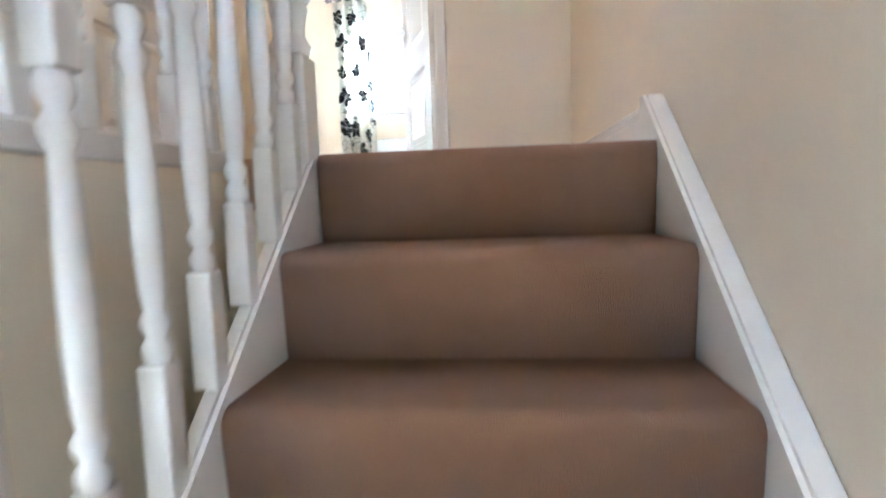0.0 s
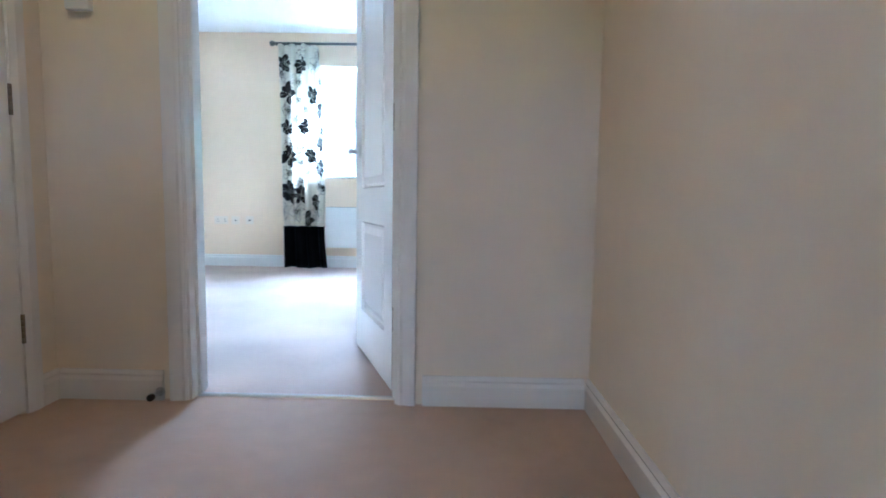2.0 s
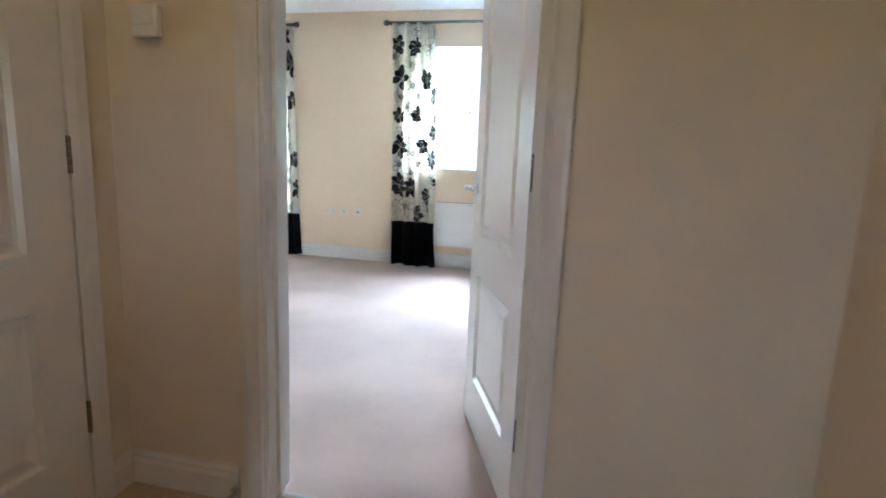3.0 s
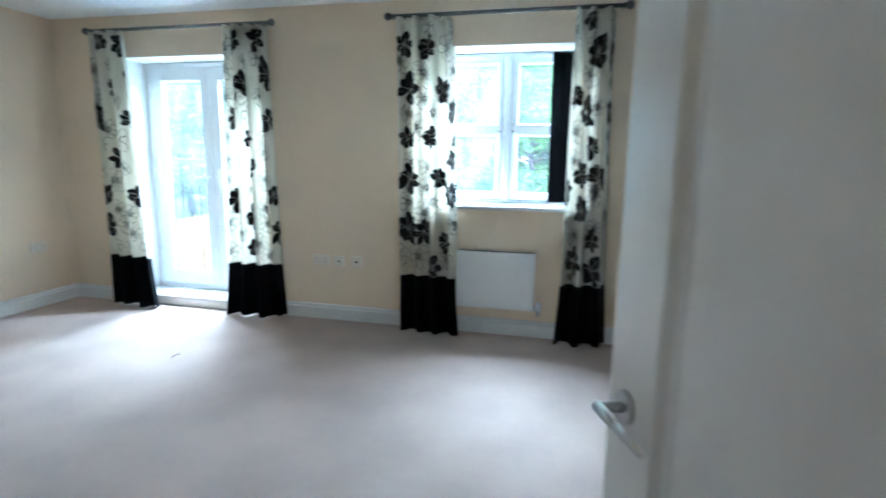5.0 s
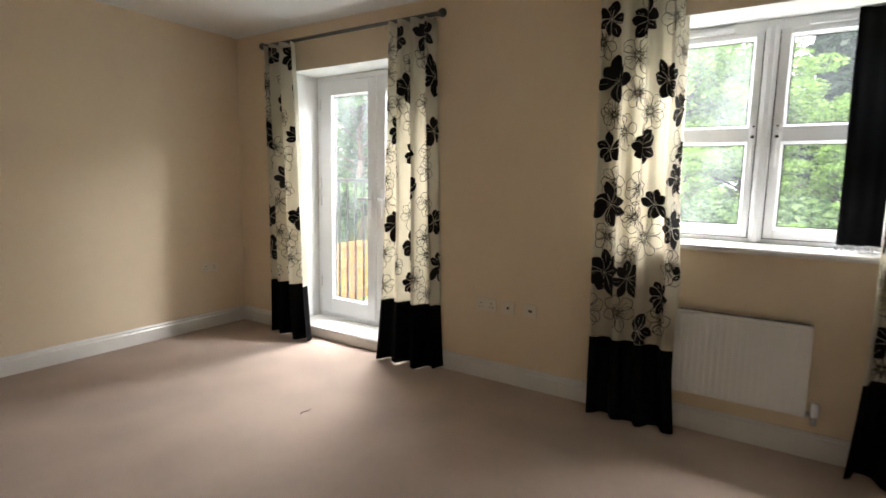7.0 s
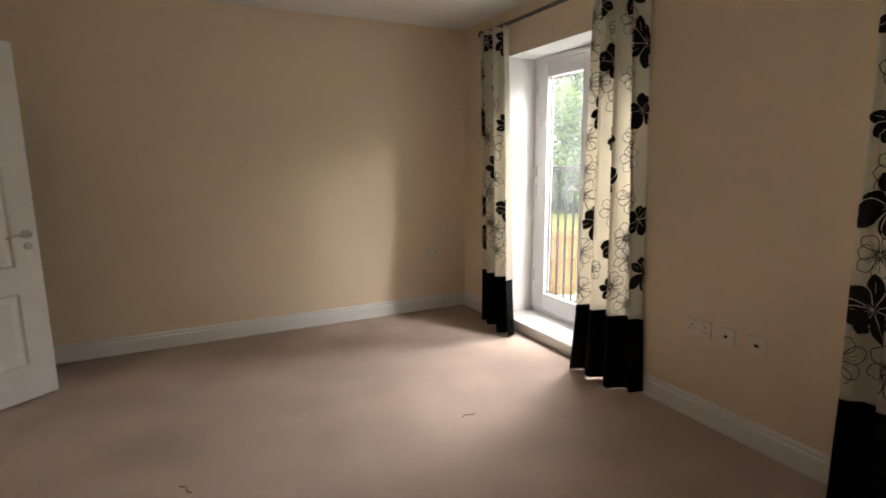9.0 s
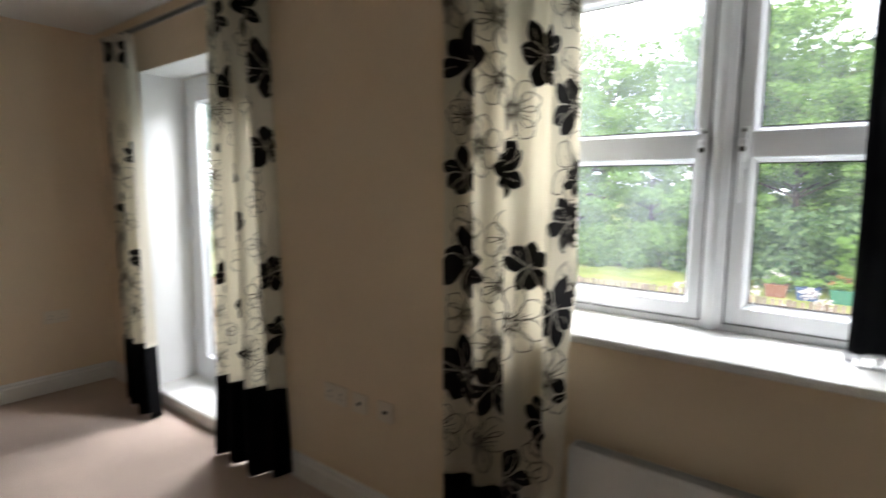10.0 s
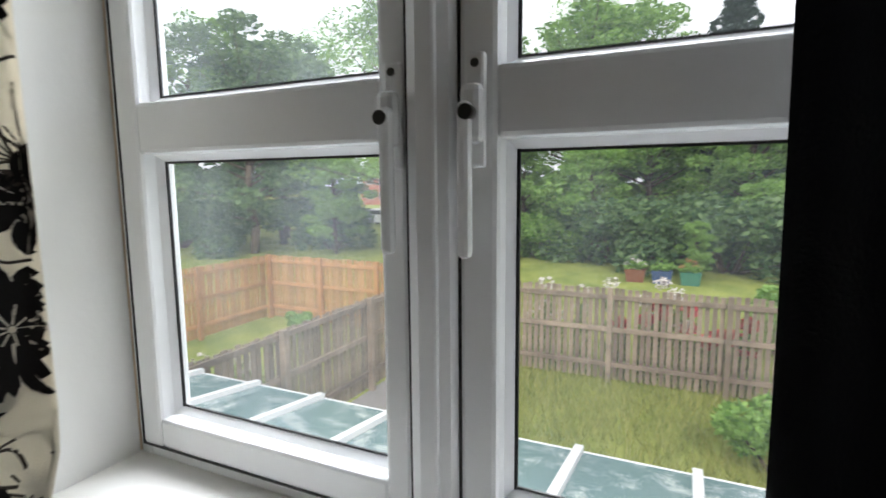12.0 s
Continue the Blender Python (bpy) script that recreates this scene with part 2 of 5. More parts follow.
solid("ceiling_leak_block", one_box(LX - 0.95, LX - 0.121, -1.25, 0.003, H, H + 0.1), CEILING)
# stairwell: fascia under the landing edge, back wall with an added opening
solid("wall_stairwell", one_box(-1.0, -0.96, -4.4, TOP + 0.05, -2.6, -0.036), LANDING_PAINT)
solid("wall_under_landing", one_box(-0.96, 0.0, TOP + 0.051, TOP + 0.1, -2.6, -0.121), LANDING_PAINT)
# unseen opening, added and sized to light the stairs and landing
STAIR_LIGHT_OPENING = (-0.56, -0.10, 0.84, 1.27)
wall_x("wall_south", LX - 0.12, 0.12, -4.5, -4.4, -2.6, H + 0.1, [STAIR_LIGHT_OPENING], LANDING_PAINT)
solid("floor_lower", one_box(-0.96, 0.0, -4.4, TOP - 9 * GOING, -9 * RISE - 0.12, -9 * RISE), STAIR_CARPET_SHADED)


# unseen roof added over the house so its shade covers the lawn
bm = bmesh.new()
extrude(bm, [(-4.9, H + 0.101), (Y_OUT + 0.12, H + 0.101), (-0.3, H + 3.6)], "x", -12.0, 6.0)
solid("roof", bm, CEILING)
solid("wall_outside_west", one_box(-12.0, X_L - 0.15, Y_OUT - 0.3, Y_OUT, -2.4, H + 0.1), PLASTER)
solid("wall_outside_east", one_box(X_R + 0.13, 6.0, Y_OUT - 0.3, Y_OUT, -2.4, H + 0.1), PLASTER)
solid("wall_outside_lower", one_box(X_L - 0.14, X_R + 0.12, Y_OUT - 0.3, Y_OUT, -2.4, -0.36), PLASTER)


# ---- skirting, architraves ----
def skirt_profile(h=0.125, t=0.016):
    return [(0, 0), (t, 0), (t, h - 0.035), (t * 0.55, h - 0.022), (t * 0.75, h - 0.014), (t * 0.35, h), (0, h)]


def skirting(name, along, a, b, face, side, z=0.0, h=0.125):
    """Skirting along x or y from a to b, on the wall face; side: the way it stands out."""
    bm = bmesh.new()
    extrude(bm, [(face + side * p, z + q) for p, q in skirt_profile(h)], along, a, b)
    return solid(name, bm, GLOSS)


skirting("baseboard_west", "y", Y_F + 0.002, Y_W - 0.001, X_L, 1)
skirting("baseboard_north_1", "x", X_L + 0.017, FR[0], Y_W, -1)
skirting("baseboard_north_2", "x", FR[1], -0.6, Y_W, -1)
skirting("baseboard_middle_1", "x", D2[1] + 0.07, DO[0] - 0.075, Y_F, 1)
skirting("baseboard_landing_1", "x", DO[1] + 0.072, -0.017, 0.0, -1, h=0.108)
skirting("baseboard_landing_2", "x", LX + 0.017, DO[0] - 0.072, 0.0, -1, h=0.108)
skirting("baseboard_landing_east", "y", -1.45, -0.0005, 0.0, -1, h=0.108)
skirting("baseboard_landing_west_1", "y", -0.085, -0.0005, LX, 1, h=0.108)
skirting("baseboard_landing_west_2", "y", -4.4, -0.99, LX, 1, h=0.108)


def architrave(name, x0, x1, top, face, side):
    """Moulded frame round a doorway on one wall face."""
    bm = bmesh.new()
    w, t = 0.064, 0.018

    def moulding(c0, c1, s):
        # c0 is the inner edge, c1 the outer
        d = c1 - c0
        return [(c0, face), (c0, face + s * t * 0.55), (c0 + d * 0.12, face + s * t * 0.85), (c0 + d * 0.3, face + s * t * 0.7), (c0 + d * 0.75, face + s * t), (c0 + d * 0.95, face + s * t), (c1, face + s * t * 0.7), (c1, face)]
    extrude(bm, moulding(x0 + 0.005, x0 - w + 0.005, side), "z", 0, top + w)
    extrude(bm, moulding(x1 - 0.005, x1 + w - 0.005, side), "z", 0, top + w)
    prof = [(q, p) for p, q in moulding(top - 0.005, top + w - 0.005, side)]
    extrude(bm, prof, "x", x0 - w + 0.006, x1 + w - 0.006)
    return solid(name, bm, GLOSS)


def lining(name, x0, x1, top, y0, y1):
    bm = bmesh.new()
    t = 0.028
    box(bm, x0 - 0.002, x0 + t, y0 - 0.001, y1 + 0.001, 0, top)
    box(bm, x1 - t, x1 + 0.002, y0 - 0.001, y1 + 0.001, 0, top)
    box(bm, x0 + t, x1 - t, y0 - 0.001, y1 + 0.001, top - t, top)
    yc = y1 - 0.05
    box(bm, x0 + t, x0 + t + 0.012, yc - 0.03, yc, 0, top - t)
    box(bm, x1 - t - 0.012, x1 - t, yc - 0.03, yc, 0, top - t)
    return solid(name, bm, GLOSS)


architrave("trim_doorway_landing", DO[0] + 0.012, DO[1] - 0.012, DO[2], 0.0, -1)
architrave("trim_doorway_bedroom", DO[0] + 0.012, DO[1] - 0.012, DO[2], Y_F, 1)
lining("trim_door_lining", DO[0], DO[1], DO[2], 0.0, Y_F)
architrave("trim_second_doorway", D2[0] + 0.012, D2[1] - 0.012, D2[2], Y_F, 1)
lining("trim_second_lining", D2[0], D2[1], D2[2], 0.004, Y_F)
bm = bmesh.new()
extrude(bm, [(0.035, 0.0), (0.04, 0.006), (0.05, 0.009), (0.06, 0.006), (0.065, 0.0)], "x", DO[0] + 0.03, DO[1] - 0.03)
solid("threshold_bar", bm, STEEL)

# ---- stairs ----
stairs = thing("stairs", "flight of brown carpeted stairs between white painted strings", "stairs", (0, 0, 0), kind="structure")
for i in range(9):
    y, z = TOP - i * GOING, -i * RISE
    bm = bmesh.new()
    r, n = 0.028, 8
    back = y + (GOING + 0.03 if i else 0.05)
    prof = [(back, z)] + [(y + r - r * math.sin(a * math.pi / 2 / n), z - r + r * math.cos(a * math.pi / 2 / n)) for a in range(n + 1)]
    prof += [(y + 0.002, z - 0.06), (y + 0.014, z - RISE - 0.03), (y + 0.05, z - RISE - 0.03), (y + 0.05, z - 0.07), (back, z - 0.07)]
    extrude(bm, prof, "x", SX0, SX1)
    for f in bm.faces:
        f.smooth = len(f.verts) == 4
    part("stair_tread", bm, STAIR_CARPET_SHADED, stairs)
slope = RISE / GOING


def string_board(name, x0, x1, end, off):
    bm = bmesh.new()
    yb = TOP - 9 * GOING - 0.1
    top = lambda y: (y - TOP) * slope + off
    pts = [(yb, top(yb) - 0.33), (yb, top(yb)), (TOP + (0.108 - off) / slope if end > TOP + 0.06 else end, min(top(end), 0.108))]
    pts += [(end, 0.108)] if end > TOP + 0.07 else []
    pts += [(end, -0.001 if end > TOP else -0.3), (TOP + 0.012, -0.001 if end > TOP else -0.3), (TOP + 0.012, -0.3)] if end > TOP + 0.02 else [(end, top(end) - 0.33)]
    extrude(bm, pts, "x", x0, x1)
    bmesh.ops.bevel(bm, geom=[ed for ed in bm.edges if abs(ed.verts[0].co.x - ed.verts[1].co.x) < 1e-6 and (ed.verts[0].co.z - top(ed.verts[0].co.y) > -0.01 and ed.verts[1].co.z - top(ed.verts[1].co.y) > -0.01)], offset=0.008, segments=2, affect="EDGES")
    part(name, bm, GLOSS, stairs, "white gloss painted stair string")


string_board("string", SX1 + 0.002, -0.001, -1.44, 0.016)
string_board("string", SX0 - 0.035, SX0 - 0.001, TOP - 0.015, 0.010)


def newel(x, y, z0, z1, name="newel_post"):
    ob = thing(name, "white gloss painted turned newel post", "newel post", (x, y, z0))
    bm = bmesh.new()
    s = 0.041
    box(bm, -s, s, -s, s, 0, 0.21 - z0, bevel=0.006)
    part("base", bm, GLOSS, ob)
    bm = bmesh.new()
    o = 0.21 - z0
    lathe(bm, [(1.16 * r, h) for r, h in [(0.034, o), (0.036, o + 0.01), (0.040, o + 0.02), (0.034, o + 0.032), (0.028, o + 0.045), (0.030, o + 0.07), (0.036, o + 0.10), (0.033, o + 0.112), (0.041, o + 0.122), (0.041, o + 0.13), (0.033, o + 0.14),
               (0.034, o + 0.17), (0.036, o + 0.26), (0.034, o + 0.38), (0.028, o + 0.49), (0.036, o + 0.505), (0.036, o + 0.515), (0.028, o + 0.53), (0.031, o + 0.56), (0.036, o + 0.60)]], steps=24)
    part("shaft", bm, GLOSS, ob)
    bm = bmesh.new()
    box(bm, -s, s, -s, s, o + 0.60, z1 - z0, bevel=0.006)
    part("head", bm, GLOSS, ob)
    bm = bmesh.new()
    lathe(bm, [(0.03, z1 - z0), (0.05, z1 - z0 + 0.008), (0.05, z1 - z0 + 0.02), (0.025, z1 - z0 + 0.035), (0.038, z1 - z0 + 0.06), (0.03, z1 - z0 + 0.085), (0.005, z1 - z0 + 0.095)], steps=20)
    part("cap", bm, GLOSS, ob)
    return ob


newel(-0.822, TOP + 0.004, -0.30, 1.02)


def baluster_mesh(square, total):
    """Turned spindle: square foot, rings and vase, long taper, square head."""
    s = 0.0185
    bm = bmesh.new()
    box(bm, -s, s, -s, s, 0, square, bevel=0.004)
    o = square
    lathe(bm, [(0.016, o), (0.0185, o + 0.012), (0.0185, o + 0.022), (0.012, o + 0.032), (0.0185, o + 0.046), (0.0185, o + 0.055), (0.0125, o + 0.066), (0.016, o + 0.09), (0.0185, o + 0.15), (0.017, o + 0.24),
               (0.0125, o + 0.345), (0.0185, o + 0.36), (0.0185, o + 0.37), (0.012, o + 0.383), (0.0185, o + 0.40), (0.0185, o + 0.41), (0.016, o + 0.42)], steps=14)
    box(bm, -s, s, -s, s, o + 0.42, total, bevel=0.004)
    return mesh("baluster", bm, GLOSS)


raking = baluster_mesh(0.17, 0.86)
level = baluster_mesh(0.13, 0.82)
stair_rail = thing("stair_balustrade", "white painted balustrade with turned spindles beside the stairs", "balustrade", (-0.80, TOP, 0))
for i in range(14):
    y = -0.092 - 0.114 * i
    ob = new("baluster", raking)
    ob.parent, ob.location = stair_rail, (0, y, y * slope + 0.0)
bm = bmesh.new()
extrude(bm, [(-0.026, 0), (0.026, 0), (0.030, 0.03), (0.02, 0.055), (-0.02, 0.055), (-0.030, 0.03)], "y", 0, -1)
for v in bm.verts:
    v.co.y = -0.05 if v.co.y > -0.5 else -1.75
    v.co.z += v.co.y * slope + 0.89
part("handrail", bm, GLOSS, stair_rail)
guard = thing("landing_balustrade", "white painted landing balustrade with turned spindles and base rail", "balustrade", (-0.99, TOP, 0))
for i in range(20):
    ob = new("baluster", level)
    ob.parent, ob.location = guard, (0, -0.06 - 0.115 * i, 0.01)
part("base_rail", one_box(-0.035, 0.03, -2.75, 0.0, -0.035, 0.01, bevel=0.006), GLOSS, guard)
bm = bmesh.new()
extrude(bm, [(-0.026, 0.84), (0.026, 0.84), (0.030, 0.87), (0.02, 0.90), (-0.02, 0.90), (-0.030, 0.87)], "y", 0, -2.75)
part("handrail", bm, GLOSS, guard)

# landing ceiling light, lit
SHADE = bpy.data.materials.new("lit_opal_glass")
SHADE.use_nodes = True
sb = SHADE.node_tree.nodes["Principled BSDF"]
sb.inputs["Base Color"].default_value = (0.85, 0.8, 0.7, 1)
sb.inputs["Emission Color"].default_value = (1.0, 0.53, 0.18, 1)
sb.inputs["Emission Strength"].default_value = 2.2
lamp_fit = thing("ceiling_light", "lit opal glass dome ceiling light over the landing", "ceiling light", (-1.35, -1.05, H))
bm = bmesh.new()
lathe(bm, [(0.16, -0.022), (0.165, -0.012), (0.165, 0.001)], steps=28)
part("base", bm, GLOSS, lamp_fit)
bm = bmesh.new()
lathe(bm, [(0.004, -0.115), (0.05, -0.111), (0.095, -0.095), (0.13, -0.065), (0.15, -0.0225)], steps=28)
part("shade", bm, SHADE, lamp_fit, "glowing opal glass dome")


# ---- doors ----
def door(name, at, angle, width, label, flip=1, keyhole=False, height=1.99):
    """A two-panel moulded door hung at its hinge edge; the leaf runs along local x."""
    ob = thing(name, label, "door", at, kind="structure")
    ob.rotation_euler[2] = radians(angle)
    t, st = 0.038, 0.128
    z0 = 0.012
    bm = bmesh.new()
    rails = [(z0, 0.21), (0.63, 0.78), (height - 0.11, height)]
    for a, b in ((0.0, st), (width - st, width)):
        box(bm, a, b, -t / 2, t / 2, z0, height)
    for a, b in rails:
        box(bm, st, width - st, -t / 2, t / 2, a, b)
    part("leaf", bm, GLOSS, ob)
    for c0, c1 in ((st, width - st),):
        for a, b in ((0.21, 0.63), (0.78, height - 0.11)):
            bm = bmesh.new()
            for s in (-1, 1):
                y_lip, y_low, y_up = s * t / 2, s * (t / 2 - 0.013), s * (t / 2 - 0.003)
                rings = [[bm.verts.new((x, y, z)) for x, z in ((c0 + d, a + d), (c1 - d, a + d), (c1 - d, b - d), (c0 + d, b - d))] for d, y in ((0, y_lip - s * 0.0005), (0.010, y_low), (0.022, y_low), (0.05, y_up))]
                for p, q in zip(rings, rings[1:]):
                    for i in range(4):
                        bm.faces.new((p[i], p[(i + 1) % 4], q[(i + 1) % 4], q[i]))
                bm.faces.new(rings[-1])
            part("panel", bm, GLOSS, ob)
    for s in (-1, 1):
        bm = bmesh.new()
        hx, hz = width - 0.055, 0.955
        rod(bm, (hx, s * t / 2, hz), (hx, s * (t / 2 + 0.008), hz), 0.026, 20)
        rod(bm, (hx, s * (t / 2 + 0.006), hz), (hx, s * (t / 2 + 0.045), hz), 0.009)
        rod(bm, (hx + 0.006, s * (t / 2 + 0.042), hz), (hx - 0.06, s * (t / 2 + 0.046), hz + 0.004), 0.0095, 12, 0.008)
        rod(bm, (hx - 0.055, s * (t / 2 + 0.046), hz + 0.004), (hx - 0.115, s * (t / 2 + 0.040), hz - 0.004), 0.008, 12, 0.006)
        ball(bm, (hx - 0.115, s * (t / 2 + 0.040), hz - 0.004), 0.0062)
        if keyhole:
            rod(bm, (hx, s * t / 2, hz - 0.065), (hx, s * (t / 2 + 0.01), hz - 0.065), 0.02, 18)
        part("door_handle", bm, STEEL, ob, "polished chrome lever handle on a round rose")
    for z in (0.24, 0.98, 1.76):
        bm = bmesh.new()
        for k in range(5):
            rod(bm, (-0.004, flip * (t / 2 + 0.002), z + k * 0.0195), (-0.004, flip * (t / 2 + 0.002), z + k * 0.0195 + 0.0185), 0.0065, 10)
        box(bm, -0.004, -0.002, -t / 2 + 0.004, t / 2, z, z + 0.098)
        part("hinge", bm, HINGE, ob, "dull brass butt hinge")
    return ob


HINGE = material("dull_steel_hinge", (0.22, 0.19, 0.155), 0.4, 0.9, var=0.1, scale=40)
door("door_1", (DO[1] - 0.032, Y_F - 0.015, 0), 111, 0.70, "open white two-panel door with a chrome lever handle", flip=-1)
door("door_2", (D2[1] - 0.032, Y_F + 0.02, 0), 128, 0.71, "white two-panel door standing ajar with a chrome handle and keyhole", flip=-1, keyhole=True)
door("door_3", (LX - 0.012, -0.155, 0), -90, 0.755, "closed white two-panel landing door with brass hinges", flip=1)
bm = bmesh.new()
for a, b in ((-0.155 + 0.005, -0.155 + 0.07), (-0.915 - 0.07, -0.915 - 0.005)):
    extrude(bm, [(LX, a), (LX + 0.012, a), (LX + 0.018, a + (b - a) * 0.4), (LX + 0.018, b - 0.006), (LX + 0.012, b), (LX, b)], "z", 0, 2.09)
extrude(bm, [(LX, 2.02), (LX + 0.012, 2.02), (LX + 0.018, 2.04), (LX + 0.018, 2.085), (LX, 2.09)], "y", -0.975, -0.09)
solid("trim_landing_door", bm, GLOSS)


# ---- window and french doors ----
def frame_ring(bm, x0, x1, z0, z1, w, y0, y1, bevel=0.006):
    """A rectangular frame of width w with softened inner edges."""
    box(bm, x0, x0 + w, y0, y1, z0, z1, bevel), box(bm, x1 - w, x1, y0, y1, z0, z1, bevel)
    box(bm, x0 + w - 0.002, x1 - w + 0.002, y0 + 0.0006, y1 - 0.0006, z0, z0 + w, bevel), box(bm, x0 + w - 0.002, x1 - w + 0.002, y0 + 0.0006, y1 - 0.0006, z1 - w, z1, bevel)


def bead(bm, x0, x1, z0, z1, y, w=0.012):
    """Sloping glazing bead inside an opening."""
    o = [bm.verts.new((x, y - w, z)) for x, z in ((x0, z0), (x1, z0), (x1, z1), (x0, z1))]
    i = [bm.verts.new((x, y, z)) for x, z in ((x0 + w, z0 + w), (x1 - w, z0 + w), (x1 - w, z1 - w), (x0 + w, z1 - w))]
    for k in range(4):
        bm.faces.new((o[k], o[(k + 1) % 4], i[(k + 1) % 4], i[k]))


GASKET = material("black_rubber_gasket", (0.012, 0.012, 0.013), 0.6)
GREY_PLASTIC = material("dark_screw_cap", (0.03, 0.025, 0.022), 0.4)


def pane(parent, x0, x1, z0, z1, y, glass=GLASS, label="clear glass pane"):
    ob = part("pane", one_box(x0 - 0.004, x1 + 0.004, y, y + 0.006, z0 - 0.004, z1 + 0.004), glass, parent, label)
    ob.visible_shadow = False
    bm = bmesh.new()
    frame_ring(bm, x0 - 0.002, x1 + 0.002, z0 - 0.002, z1 + 0.002, 0.005, y - 0.003, y + 0.001, 0)
    part("gasket", bm, GASKET, parent, "thin black rubber glazing gasket")


win = thing("window_1", "white plastic casement window with two lights and cross bars", "window", (0, 0, 0), kind="structure")
bm = bmesh.new()
frame_ring(bm, WI[0] + 0.004, WI[1] - 0.004, WI[2] + 0.0285, WI[3] - 0.004, 0.0275, 4.055, 4.125)
box(bm, WI[0] + 0.004, WI[1] - 0.004, 4.045, 4.12, 2.06, WI[3] - 0.005, 0.004)
part("window_frame", bm, UPVC, win)
bm = bmesh.new()
box(bm, -1.564, -1.500, 4.03, 4.12, WI[2] + 0.032, 2.09, 0.018)
box(bm, -1.546, -1.518, 4.024, 4.034, WI[2] + 0.034, 2.086, 0.004)
part("mullion", bm, UPVC, win)
for x0, x1, g0, g1, hx, s in ((-2.104, -1.566, -2.054, -1.606, -1.580, -1), (-1.498, -0.958, -1.45, -1.008, -1.474, 1)):
    cas = part("casement", one_box(x0, x0 + 0.001, 4.08, 4.081, 1.2, 1.201), UPVC, win)
    bm = bmesh.new()
    z0, z1 = 1.010, 2.082
    for a, b, c, d in ((x0, g0, z0, z1), (g1, x1, z0, z1)):
        box(bm, a, b, 4.046, 4.112, c, d, 0.007)
    for c, d in ((z0, 1.063), (1.507, 1.588), (2.036, z1)):
        box(bm, g0 - 0.004, g1 + 0.004, 4.0468, 4.1115, c, d, 0.007)
    for c, d in ((1.063, 1.507), (1.588, 2.036)):
        bead(bm, g0 - 0.001, g1 + 0.001, c - 0.001, d + 0.001, 4.084)
    cas.data = mesh("casement", bm, UPVC)
    for c, d in ((1.063, 1.507), (1.588, 2.036)):
        pane(cas, g0 + 0.011, g1 - 0.011, c + 0.011, d - 0.011, 4.086, *((SMEARED_HAZE_GLASS, "glass pane with pale wipe smears") if s < 0 else ()))
    bm = bmesh.new()
    frame_ring(bm, x0 - 0.0015, x1 + 0.0015, z0 - 0.002, z1 + 0.002, 0.0035, 4.0465, 4.0520, 0)
    part("seal", bm, GASKET, cas, "thin black rubber seal round the casement")
    # espagnolette handle
    bm = bmesh.new()
    box(bm, hx - 0.011, hx + 0.011, 4.036, 4.047, 1.475, 1.60, 0.004)
    box(bm, hx - 0.013, hx + 0.013, 4.018, 4.038, 1.50, 1.565, 0.008)
    box(bm, hx - 0.008 - s * 0.004, hx + 0.008 - s * 0.004, 4.008, 4.024, 1.375, 1.545, 0.006)
    part("handle", bm, UPVC, cas, "white espagnolette window handle")
    bm = bmesh.new()
    rod(bm, (hx, 4.019, 1.533), (hx, 4.006, 1.533), 0.0085), rod(bm, (hx, 4.037, 1.588), (hx, 4.0345, 1.588), 0.005)
    part("lock", bm, GREY_PLASTIC, cas, "dark key lock button")
bm = bmesh.new()
box(bm, -1.98, -1.70, 4.030, 4.047, 2.068, 2.098, 0.005)
part("trickle_vent", bm, UPVC, win)
bm = bmesh.new()
box(bm, -1.38, -1.10, 4.030, 4.047, 2.068, 2.098, 0.005)
part("trickle_vent", bm, UPVC, win)
bm = bmesh.new()
extrude(bm, [(4.08, 0.957), (4.08, 0.985), (3.742, 0.985), (3.734, 0.981), (3.730, 0.970), (3.734, 0.959), (3.742, 0.955), (3.778, 0.955), (3.778, 0.957)], "x", WI[0] - 0.04, WI[1] + 0.04)
for v in bm.verts:
    if v.co.y > 3.779:
        v.co.x = min(max(v.co.x, WI[0] + 0.001), WI[1] - 0.001)
part("window_sill", bm, GLOSS, win, "white gloss painted window board")


def reveal(name, o, y0, y1, z0):
    bm = bmesh.new()
    box(bm, o[0], o[0] + 0.004, y0, y1, z0, o[3]), box(bm, o[1] - 0.004, o[1], y0, y1, z0, o[3])
    box(bm, o[0] + 0.004, o[1] - 0.004, y0, y1, o[3] - 0.004, o[3])
    solid(name, bm, CEILING)


reveal("trim_window_reveal", WI, Y_W + 0.002, 4.054, 0.985)
reveal("trim_french_reveal", FR, Y_W + 0.002, 4.054, 0.09)

